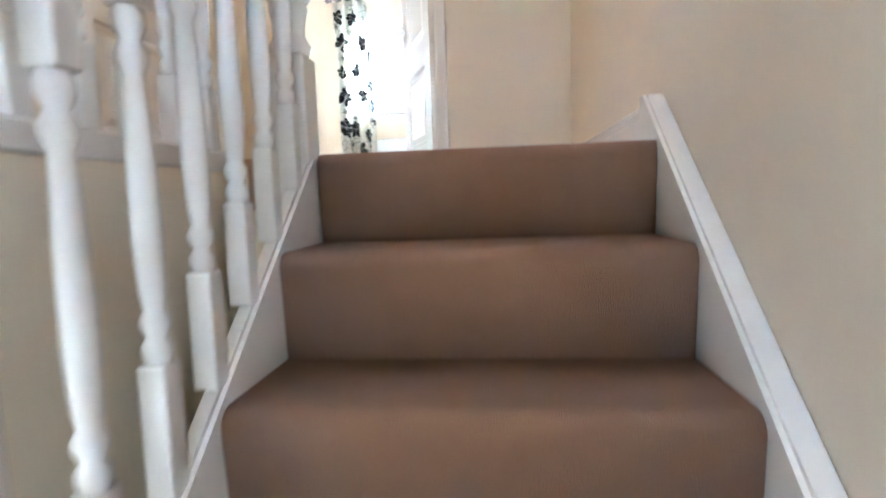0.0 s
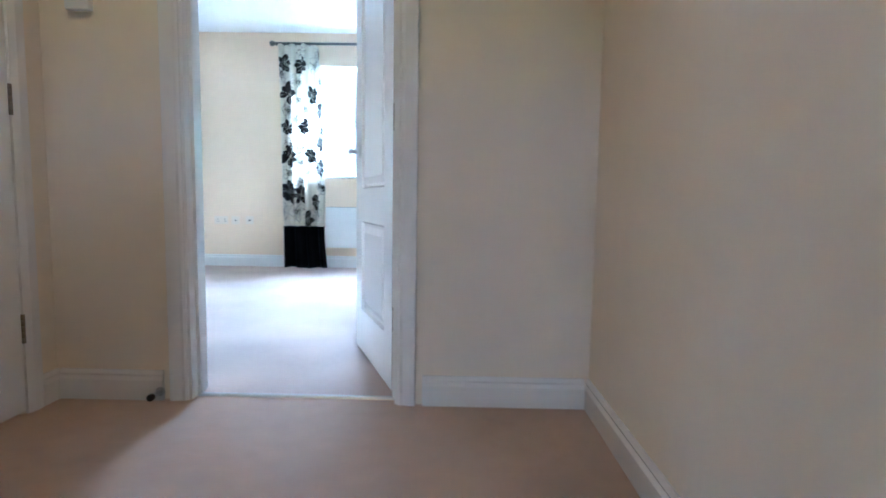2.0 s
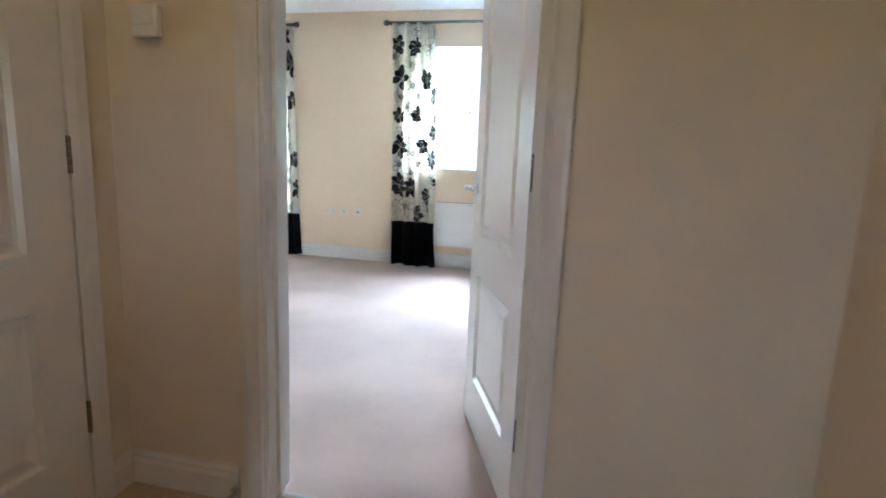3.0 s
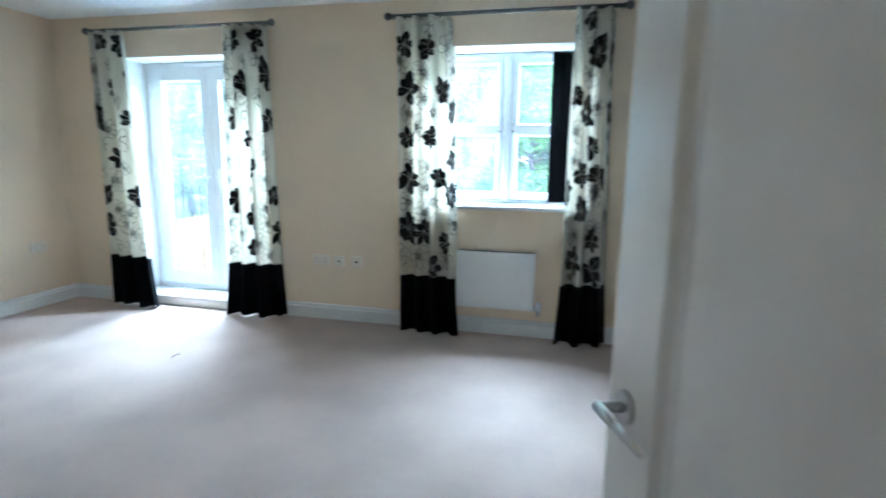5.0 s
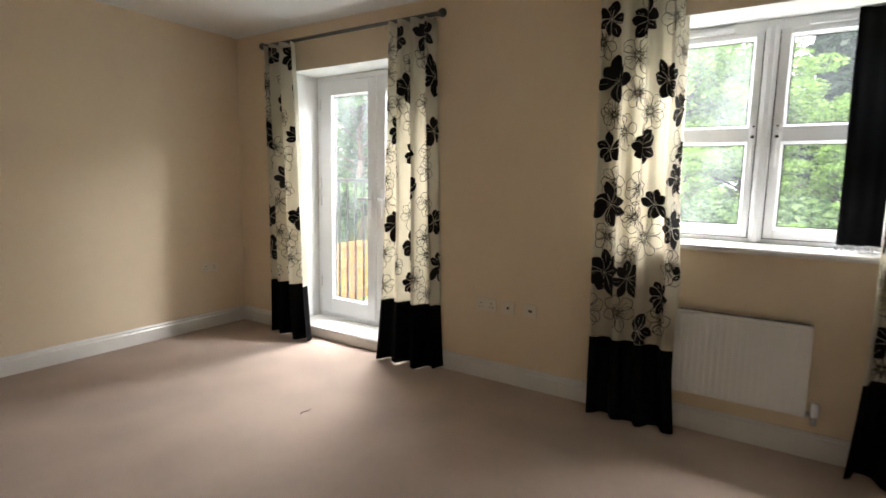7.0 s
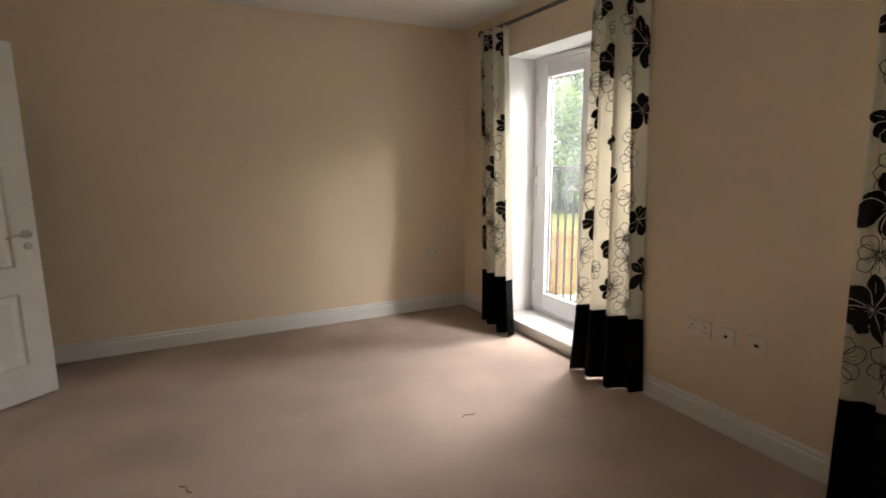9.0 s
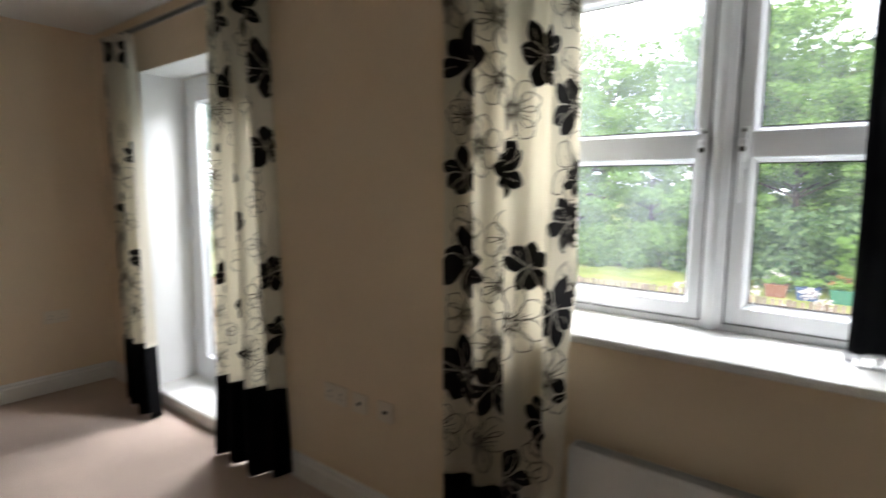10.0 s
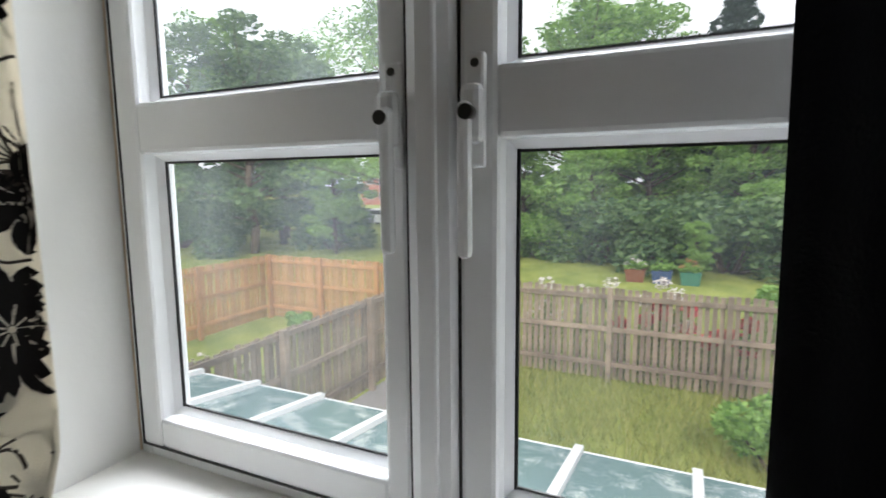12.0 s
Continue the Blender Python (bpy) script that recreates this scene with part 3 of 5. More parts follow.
fr = thing("french_doors", "white plastic glazed french doors, closed", "french doors", (0, 0, 0), kind="structure")
bm = bmesh.new()
frame_ring(bm, FR[0] + 0.004, FR[1] - 0.004, 0.085, FR[3] - 0.004, 0.05, 4.055, 4.125)
part("door_frame", bm, UPVC, fr)
part("trickle_vent", one_box(-4.35, -3.90, 4.025, 4.056, 2.070, 2.105, bevel=0.006), UPVC, fr)
for x0, x1, g0, g1, hx in ((-4.742, -4.133, -4.615, -4.222, -4.18), (-4.127, -3.518, -4.038, -3.645, -4.08)):
    leaf = part("door_leaf", one_box(x0, x0 + 0.001, 4.08, 4.081, 1, 1.001), UPVC, fr)
    bm = bmesh.new()
    for a, b in ((x0, g0), (g1, x1)):
        box(bm, a, b, 4.045, 4.11, 0.125, 2.075, 0.007)
    for c, d in ((0.125, 0.26), (1.96, 2.075)):
        box(bm, g0 - 0.004, g1 + 0.004, 4.0458, 4.1095, c, d, 0.007)
    bead(bm, g0 - 0.001, g1 + 0.001, 0.259, 1.961, 4.083)
    leaf.data = mesh("door_leaf", bm, UPVC)
    # the film here stands for the bluish haze of reflections
    pane(leaf, g0 + 0.011, g1 - 0.011, 0.271, 1.949, 4.085, SMEARED_HAZE_GLASS, "tall glass pane with pale reflection haze put in")
    bm = bmesh.new()
    box(bm, hx - 0.014, hx + 0.014, 4.034, 4.046, 0.98, 1.20, 0.004)
    s = -1 if hx < -4.13 else 1
    rod(bm, (hx, 4.04, 1.13), (hx, 4.0, 1.13), 0.008)
    rod(bm, (hx, 4.002, 1.13), (hx + s * 0.10, 4.002, 1.125), 0.008)
    part("handle", bm, UPVC, leaf, "white lever door handle")
    ex = x0 if s < 0 else x1
    for z in (0.35, 1.05, 1.2, 1.85):
        part("hinge", one_box(ex - 0.012, ex + 0.012, 4.03, 4.046, z, z + 0.09, bevel=0.004), UPVC, leaf)
bm = bmesh.new()
extrude(bm, [(4.056, 0.0), (4.056, 0.088), (3.765, 0.088), (3.757, 0.083), (3.755, 0.074), (3.757, 0.066), (3.764, 0.064), (3.764, 0.0)], "x", FR[0] + 0.001, FR[1] - 0.001)
part("threshold", bm, GLOSS, fr, "white painted raised threshold board")

RAIL_BLACK = material("black_painted_steel", (0.015, 0.016, 0.018), 0.35, 0.3)
jul = thing("juliet_balcony", "black painted steel balcony railing outside the french doors", "railing", (-4.13, 4.34, 0))
part("top_rail", one_box(-0.80, 0.80, -0.02, 0.02, 1.255, 1.285, bevel=0.004), RAIL_BLACK, jul)
part("bottom_rail", one_box(-0.80, 0.80, -0.012, 0.012, 0.08, 0.10), RAIL_BLACK, jul)
bar = mesh("bar", one_box(-0.007, 0.007, -0.007, 0.007, 0.10, 1.256), RAIL_BLACK)
for i in range(17):
    ob = new("bar", bar)
    ob.parent, ob.location = jul, (-0.78 + i * 0.0975, 0, 0)
for x in (-0.795, 0.795):
    bm = bmesh.new()
    rod(bm, (x, 0, 1.27), (x, -0.205, 1.27), 0.01)
    part("wall_bracket", bm, RAIL_BLACK, jul)
    bm = bmesh.new()
    rod(bm, (x, 0, 0.09), (x, -0.205, 0.09), 0.01)
    part("wall_bracket", bm, RAIL_BLACK, jul)


# ---- curtains ----
def cloth_material():
    m = bpy.data.materials.new("cream_curtain_cloth")
    m.use_nodes = True
    nt = m.node_tree
    b, out = nt.nodes["Principled BSDF"], nt.nodes["Material Output"]
    b.inputs["Base Color"].default_value = (0.76, 0.71, 0.595, 1)
    b.inputs["Roughness"].default_value = 0.85
    b.inputs["Sheen Weight"].default_value = 0.2
    co = nt.nodes.new("ShaderNodeTexCoord").outputs["Object"]
    n1, bp = nt.nodes.new("ShaderNodeTexNoise"), nt.nodes.new("ShaderNodeBump")
    n1.inputs["Scale"].default_value = 500
    bp.inputs["Strength"].default_value, bp.inputs["Distance"].default_value = 0.3, 0.002
    nt.links.new(co, n1.inputs["Vector"]), nt.links.new(n1.outputs["Fac"], bp.inputs["Height"]), nt.links.new(bp.outputs[0], b.inputs["Normal"])
    tr, mix = nt.nodes.new("ShaderNodeBsdfTranslucent"), nt.nodes.new("ShaderNodeMixShader")
    tr.inputs["Color"].default_value = (0.70, 0.66, 0.55, 1)
    mix.inputs[0].default_value = 0.16
    nt.links.new(b.outputs[0], mix.inputs[1]), nt.links.new(tr.outputs[0], mix.inputs[2]), nt.links.new(mix.outputs[0], out.inputs[0])
    return m


CLOTH = cloth_material()
PRINT_LINE = material("brown_line_print", (0.05, 0.04, 0.03), 0.85)


def make_curtain(label, top, bottom, folds, phase, seed, black, lines, hem=0.447, z1=2.275, z0=0.0, depth=0.050, tuck=0.0, hug=0):
    """A hanging curtain. top, bottom: its x range there; black, lines: (x, z, size) of the printed flowers."""
    ob = thing("curtain", label, "curtain", (0, 0, 0), group="floral curtains")
    rnd = random.Random(seed)
    wob = [(rnd.uniform(0.6, 1.3), rnd.uniform(0, 6.28), rnd.uniform(-0.25, 0.25)) for _ in range(4)]

    def at(x, z, lift=0.0):
        """The cloth's point for a fraction across (0 to 1) and a height."""
        v = (z - z0) / (z1 - z0)
        e = v ** 0.8
        a, b = bottom[0] + (top[0] - bottom[0]) * e, bottom[1] + (top[1] - bottom[1]) * e
        ang = 2 * math.pi * folds * x + phase
        amp = depth * (0.75 + 0.25 * math.sin(3.1 * x + wob[0][1] + 1.3 * v))
        w = math.tanh(1.9 * math.sin(ang + 0.35 * math.sin(2.2 * v + wob[1][1])) + 0.35) / 0.97
        y = 3.672 - amp * (w + 0.12 * math.sin(2 * ang + wob[2][1])) - 0.03 * (1 - v) * (0.4 + 0.6 * math.sin(1.7 * x + wob[3][1])) - lift
        px = a + (b - a) * (x + 0.35 / folds / 6.28 * math.cos(ang)) + 0.006 * math.sin(5 * v + wob[0][1])
        y = min(y, 3.745)
        if z < hem:
            px += (x - 0.5) * 0.035 * (1 - z / hem)
        if hug:
            f = min(1, max(0, (x - 0.86) / 0.12 if hug > 0 else (0.14 - x) / 0.12))
            y += (3.762 - y) * f * f * (3 - 2 * f)
        if tuck:
            side, rise = min(1, max(0, (x - 0.78) / 0.22)), min(1, max(0, (z - 0.82) / 0.4))
            f = side * rise
            y += (3.80 - y) * f * f * (3 - 2 * f) * tuck
            px += 0.05 * side * (1 - rise) * min(1, 0.4 + max(0, z - 0.3) * 1.2)
        return Vector((px, y, z))

    def sheet(za, zb, lift, nz, ragged=0.0):
        bm = bmesh.new()
        n = 110
        grid = [[bm.verts.new(at(i / n, za + (zb - za) * j / nz - (ragged * (0.5 + 0.5 * math.sin(9.0 * i / n + seed)) if j == 0 else 0), lift)) for i in range(n + 1)] for j in range(nz + 1)]
        for r, s in zip(grid, grid[1:]):
            for i in range(n):
                bm.faces.new((r[i], r[i + 1], s[i + 1], s[i])).smooth = True
        bmesh.ops.solidify(bm, geom=list(bm.faces), thickness=0.002)
        return bm
    part("cloth", sheet(hem - 0.01, z1, 0.0, 40), CLOTH, ob, "cream printed curtain cloth in soft folds")
    part("hem_band", sheet(z0 + 0.014, hem, 0.004, 14, 0.012), BLACK_CLOTH, ob, "wide black velvet band along the hem")
    part("heading", sheet(z1 - 0.004, z1 + 0.03, 0.002, 3), CLOTH, ob)

    def across(px, z):
        """The fraction across at which the cloth shows a given x."""
        best = min(range(0, 201), key=lambda k: abs(at(k / 200, z).x - px))
        return best / 200

    def place(bm, u, z, pts_rows, lift, mat=0):
        zc = min(max(z, hem + 0.002), z1)
        line = [at(k / 160, zc) for k in range(161)]
        run = np.concatenate([[0], np.cumsum([(q - p).length for p, q in zip(line, line[1:])])])
        us = np.linspace(0, 1, 161)
        s0 = np.interp(u, us, run)
        rows, off = [], set()
        for row in pts_rows:
            for k, (dx, dz) in enumerate(row):
                if not 0 <= s0 + dx <= run[-1]:
                    off.add((len(rows), k))
            rows.append([bm.verts.new(at(float(np.interp(s0 + dx, run, us)), min(max(z + dz, hem + 0.002), z1), lift)) for dx, dz in row])
        for j, (r, s) in enumerate(zip(rows, rows[1:])):
            for i in range(len(r) - 1):
                if {(j, i), (j, i + 1), (j + 1, i), (j + 1, i + 1)} & off:
                    continue
                try:
                    bm.faces.new((r[i], r[i + 1], s[i + 1], s[i])).material_index = mat
                except ValueError:
                    pass

    def petal_rows(ang, r0, r1, w, bend, n=7, m=4):
        rows = []
        for j in range(n + 1):
            s = j / n
            r = r0 + (r1 - r0) * s
            half = w * max(0.02, math.sin(math.pi * min(0.995, 0.05 + s * 0.95) ** 1.55) ** 0.72)
            c = ang + bend * s
            ca, sa = math.cos(c), math.sin(c)
            rows.append([(r * ca - half * q * sa, r * sa + half * q * ca) for q in (k / m * 2 - 1 for k in range(m + 1))])
        return rows

    def stroke(bm_l, pts, w, u, z, lift=0.0026, mat=0):
        rows = []
        for (x, y), (x2, y2) in zip(pts, pts[1:] + [(2 * pts[-1][0] - pts[-2][0], 2 * pts[-1][1] - pts[-2][1])]):
            d = math.hypot(x2 - x, y2 - y) or 1
            nx, ny = -(y2 - y) / d * w, (x2 - x) / d * w
            rows.append([(x - nx, y - ny), (x + nx, y + ny)])
        place(bm_l, u, z, rows, lift, mat)

    # more outlined flowers in the spaces between the others
    lines = list(lines)
    for _ in range(400):
        x, z = rnd.uniform(min(top[0], bottom[0]) + 0.02, max(top[1], bottom[1]) - 0.02), rnd.uniform(hem + 0.05, z1 - 0.04)
        gap = min(math.hypot(x - q[0], z - q[1]) for q in list(black) + lines)
        if gap > 0.115:
            lines.append((x, z, min(0.10, gap * 0.72)))
    for x, z, size in black:
        bm_b = bmesh.new()
        u = across(x, z)
        k = rnd.choice((7, 7, 8, 9))
        a0 = rnd.uniform(0, 6.28)
        for i in range(k):
            reach = size * rnd.uniform(0.78, 1.22)
            rows = petal_rows(a0 + 6.283 * i / k + rnd.uniform(-0.18, 0.18), size * 0.04, reach, size * rnd.uniform(0.25, 0.34), rnd.uniform(-0.35, 0.35), n=9)
            place(bm_b, u, z, rows, 0.0030 + 0.00025 * i)
            # the cream edge that parts one petal from the next, and a vein
            stroke(bm_b, [r[0] for r in rows[1:9]], 0.0016, u, z, 0.0034 + 0.00025 * i, 1)
            if i % 2:
                stroke(bm_b, [r[2] for r in rows[4:8]], 0.0008, u, z, 0.0034 + 0.00025 * i, 1)
        for i in range(9):
            t = i * 0.7
            stroke(bm_b, [(size * q * math.cos(t), size * q * math.sin(t)) for q in (0.05, 0.13, 0.2)], 0.0009, u, z, 0.0056, 1)
        part("flower_print", bm_b, [PRINT_BLACK, CLOTH], ob, "black flocked flower print")
    for x, z, size in lines:
        bm_l = bmesh.new()
        u = across(x, z)
        k = rnd.choice((7, 8, 9))
        a0 = rnd.uniform(0, 6.28)
        for i in range(k):
            rows = petal_rows(a0 + 6.283 * i / k + rnd.uniform(-0.1, 0.1), size * 0.16, size * rnd.uniform(0.85, 1.2), size * rnd.uniform(0.27, 0.37), rnd.uniform(-0.25, 0.25), n=11)
            stroke(bm_l, [r[0] for r in rows] + [r[-1] for r in rows[::-1]], 0.0017, u, z)
            stroke(bm_l, [r[2] for r in rows[:rnd.randint(5, 9)]], 0.0012, u, z)
            stroke(bm_l, [r[1] for r in rows[:rnd.randint(4, 7)]], 0.001, u, z)
            stroke(bm_l, [r[3] for r in rows[:rnd.randint(3, 6)]], 0.001, u, z)
        for q in (0.15, 0.11, 0.06):
            stroke(bm_l, [(size * q * math.cos(t * 0.57), size * q * math.sin(t * 0.57)) for t in range(12)], 0.0016, u, z)
        part("outline_print", bm_l, PRINT_LINE, ob, "fine outlined flower print")
    return ob


def flowers(rows, size):
    return [(r[0], r[1], r[2] if len(r) > 2 else size * (0.85 + 0.3 * ((i * 7) % 5) / 4)) for i, r in enumerate(rows)]


BLACK_1 = [(-4.83, 2.22), (-4.66, 2.21), (-4.90, 1.60), (-4.62, 1.60), (-4.59, 1.93), (-4.57, 1.32), (-4.92, 0.97), (-4.60, 0.97), (-4.53, 0.72), (-4.92, 0.70), (-4.76, 1.86), (-4.76, 1.28)]
LINE_1 = [(-4.78, 2.05), (-4.72, 1.75), (-4.85, 1.4), (-4.68, 1.2), (-4.78, 0.85), (-4.70, 0.55)]
BLACK_2 = [(-3.60, 2.18), (-3.42, 2.21), (-3.38, 1.95), (-3.64, 1.62), (-3.37, 1.60), (-3.51, 1.46), (-3.50, 1.21), (-3.66, 0.97), (-3.35, 1.01), (-3.52, 0.83), (-3.53, 0.57), (-3.31, 0.71), (-3.56, 1.88)]
LINE_2 = [(-3.55, 2.05), (-3.42, 1.78), (-3.60, 1.78), (-3.62, 1.32), (-3.40, 1.35), (-3.60, 0.7), (-3.42, 0.9), (-3.45, 0.62)]
BLACK_3 = [(-2.24, 2.12), (-2.06, 2.10), (-2.19, 1.81), (-1.95, 1.80), (-1.89, 1.66), (-2.21, 1.46), (-2.04, 1.465), (-1.815, 1.44, 0.055), (-1.89, 1.31), (-2.19, 1.17), (-1.97, 1.18), (-1.88, 1.06), (-2.20, 0.80), (-2.08, 0.78), (-1.815, 0.84, 0.05), (-1.90, 0.70), (-2.00, 0.52)]
LINE_3 = [(-2.20, 1.64), (-2.01, 1.64), (-1.87, 1.48), (-2.05, 1.26), (-2.00, 1.01), (-2.20, 1.00), (-1.87, 0.87), (-1.80, 1.74), (-1.79, 1.13), (-2.10, 1.93), (-1.90, 1.95), (-2.12, 0.60)]
BLACK_4 = [(-0.95, 2.24), (-0.80, 2.01), (-0.90, 2.03), (-1.03, 1.75), (-0.95, 1.64), (-0.91, 1.41), (-0.97, 1.23), (-0.85, 1.19), (-1.05, 1.12), (-0.95, 0.99), (-0.86, 0.77), (-0.98, 0.62), (-0.85, 0.55), (-0.80, 1.66)]
LINE_4 = [(-0.88, 1.68), (-1.02, 1.52), (-0.86, 1.2), (-1.02, 1.32), (-0.98, 0.8), (-0.85, 0.86), (-0.83, 0.58), (-0.93, 2.05)]
make_curtain("cream curtain with black flowers beside the french doors", (-4.975, -4.635), (-4.975, -4.47), 3.0, 0.6, 1, flowers(BLACK_1, 0.10), flowers(LINE_1, 0.075), hug=-1)
make_curtain("cream curtain with black flowers hanging half across the french doors", (-3.665, -3.37), (-3.755, -3.295), 3.0, 2.2, 2, flowers(BLACK_2, 0.105), flowers(LINE_2, 0.08), hug=1)
make_curtain("cream curtain with black and outlined flowers beside the radiator", (-2.305, -1.890), (-2.24, -1.820), 3.5, 0.3, 3, flowers(BLACK_3, 0.10), flowers(LINE_3, 0.098), tuck=1.0)
make_curtain("cream curtain with black flowers hanging beside the sliding wardrobe", (-1.05, -0.79), (-1.085, -0.745), 2.5, 1.2, 4, flowers(BLACK_4, 0.102), flowers(LINE_4, 0.08), hug=1)


def pole(x0, x1, label):
    ob = thing("curtain_pole", label, "curtain pole", (0, 0, 0), group="curtain poles")
    bm = bmesh.new()
    rod(bm, (x0, 3.682, 2.315), (x1, 3.682, 2.315), 0.0135, 16)
    part("rod", bm, POLE, ob)
    for x, s in ((x0, -1), (x1, 1)):
        bm = bmesh.new()
        rod(bm, (x, 3.682, 2.315), (x + s * 0.012, 3.682, 2.315), 0.019, 16)
        ball(bm, (x + s * 0.026, 3.682, 2.315), 0.027)
        part("finial", bm, POLE, ob)
    for x in (x0 + 0.1, x1 - 0.1):
        bm = bmesh.new()
        rod(bm, (x, 3.682, 2.298), (x, 3.782, 2.298), 0.008), rod(bm, (x, 3.772, 2.298), (x, 3.779, 2.298), 0.026, 16)
        part("bracket", bm, POLE, ob)
    for a, b in ((x0 + 0.02, x0 + 0.36), (x1 - 0.36, x1 - 0.02)):
        for k in range(6):
            bm = bmesh.new()
            bmesh.ops.create_cone(bm, segments=16, radius1=0.02, radius2=0.02, depth=0.005, matrix=Matrix.Translation((a + (b - a) * k / 5, 3.682, 2.308)) @ Matrix.Rotation(radians(90), 4, "Y"))
            part("ring", bm, POLE, ob)


pole(-4.976, -3.318, "pewter metal curtain pole with ball finials above the french doors")
pole(-2.339, -0.745, "pewter metal curtain pole with ball finials above the window")

# black fringed panel hanging inside the window
blind = thing("hanging_scarf", "black woven scarf with a pale fringe hanging against the window", "scarf", (0, 0, 0))
bm = bmesh.new()
n = 24
grid = []
for j in range(31):
    z = 1.012 + (2.085 - 1.012) * j / 30
    grid.append([bm.verts.new((-1.198 + 0.168 * i / n - 0.004 * math.sin(z * 4), 3.925 - 0.012 * math.sin(6.0 * i / n + 0.6 * z) - 0.005 * math.sin(14 * i / n), z)) for i in range(n + 1)])
for r, s in zip(grid, grid[1:]):
    for i in range(n):
        bm.faces.new((r[i], r[i + 1], s[i + 1], s[i])).smooth = True
bmesh.ops.solidify(bm, geom=list(bm.faces), thickness=0.004)
part("cloth", bm, BLACK_CLOTH, blind)
FRINGE = material("grey_fringe_yarn", (0.35, 0.35, 0.36), 0.9, var=0.2, scale=60)
bm = bmesh.new()
for i in range(30):
    x = -1.199 + 0.168 * i / 29
    y = 3.925 - 0.012 * math.sin(6.0 * i / 29 + 0.6)
    q = (x + random.uniform(-0.004, 0.004), y - random.uniform(0.0, 0.012), 0.9885)
    rod(bm, (x, y, 1.016), q, 0.0022, 6)
    rod(bm, q, (q[0] + random.uniform(-0.012, 0.012), q[1] - random.uniform(0.012, 0.035), 0.9875), 0.0018, 6)
part("fringe", bm, FRINGE, blind, "pale grey knotted fringe")
bm = bmesh.new()
rod(bm, (-1.22, 3.925, 2.09), (-0.936, 3.925, 2.09), 0.006)
part("hanging_rod", bm, STEEL, blind)

# ---- radiator ----
rad = thing("radiator", "white panel radiator on the wall under the window", "radiator", (-1.54, 3.70, 0.2))
bm = bmesh.new()
prof = []
for i in range(59):
    x = -0.285 + 0.57 * i / 58
    prof.append((x, 0.002 * (0.5 - 0.5 * math.cos((i - 2) * math.pi / 1.5)) if 2 < i < 56 else 0.0))
extrude(bm, prof + [(0.285, 0.05), (-0.285, 0.05)], "z", 0.02, 0.435)
part("panel", bm, GLOSS, rad)
bm = bmesh.new()
box(bm, -0.29, 0.29, -0.004, 0.056, 0.43, 0.45, 0.006)
box(bm, -0.291, -0.284, -0.003, 0.055, 0.01, 0.435, 0.003), box(bm, 0.284, 0.291, -0.003, 0.055, 0.01, 0.435, 0.003)
part("casing", bm, GLOSS, rad)
DARK_INSIDE = material("dark_inside_tone", (0.05, 0.05, 0.05), 0.8)
# dark strips laid on the casing stand for shade inside the grille
bm = bmesh.new()
for y in (0.012, 0.026, 0.040):
    box(bm, -0.275, 0.275, y - 0.002, y + 0.002, 0.4505, 0.4515)
part("grille_slot_shade", bm, DARK_INSIDE, rad)
bm = bmesh.new()
rod(bm, (0.285, 0.025, 0.03), (0.325, 0.025, 0.03), 0.012), rod(bm, (0.325, 0.025, 0.03), (0.325, 0.025, -0.02), 0.013), rod(bm, (0.325, 0.025, -0.012), (0.325, 0.079, -0.012), 0.0075)
part("pipe", bm, STEEL, rad, "chrome valve tail and pipe")
bm = bmesh.new()
rod(bm, (-0.285, 0.025, 0.03), (-0.315, 0.025, 0.03), 0.012), rod(bm, (-0.315, 0.025, 0.05), (-0.315, 0.025, -0.02), 0.011), rod(bm, (-0.315, 0.025, -0.012), (-0.315, 0.079, -0.012), 0.0075)
part("pipe", bm, STEEL, rad, "chrome valve tail and pipe")
bm = bmesh.new()
lathe(bm, [(0.014, 0.02), (0.019, 0.028), (0.02, 0.07), (0.016, 0.085), (0.004, 0.088)], (0.325, 0.025), 16)
part("thermostat_head", bm, UPVC, rad, "white ribbed thermostatic valve head")


# ---- electrical plates ----
SOCKET = material("cream_white_plastic", (0.79, 0.71, 0.585), 0.35, var=0.02, scale=20)


def plate(name, label, pos, along, side, w, kind):
    """A wall plate centred at pos on a wall; along: the wall's direction."""
    ob = thing(name, label, "socket", pos)
    if along == "y":
        ob.rotation_euler[2] = radians(90)
    part("face_plate", one_box(-w / 2, w / 2, -0.009, 0.0, -0.043, 0.043, bevel=0.003), SOCKET, ob)
    # raised dark blocks carry the shade of the socket openings as colour
    bm = bmesh.new()
    if kind == "double":
        for c in (-0.037, 0.037):
            box(bm, c - 0.003, c + 0.003, -0.0105, -0.0085, 0.004, 0.013)
            for d in (-0.011, 0.011):
                box(bm, c + d - 0.0035, c + d + 0.0035, -0.0105, -0.0085, -0.016, -0.012)
    elif kind == "aerial":
        rod(bm, (0, -0.008, 0), (0, -0.015, 0), 0.008)
    else:
        box(bm, -0.012, 0.012, -0.0105, -0.0085, -0.008, 0.006)
    part("pin_hole", bm, GREY_PLASTIC, ob)
    if kind == "double":
        for c in (-0.018, 0.018):
            part("switch", one_box(c - 0.006, c + 0.006, -0.014, -0.008, 0.018, 0.034, bevel=0.002), SOCKET, ob)


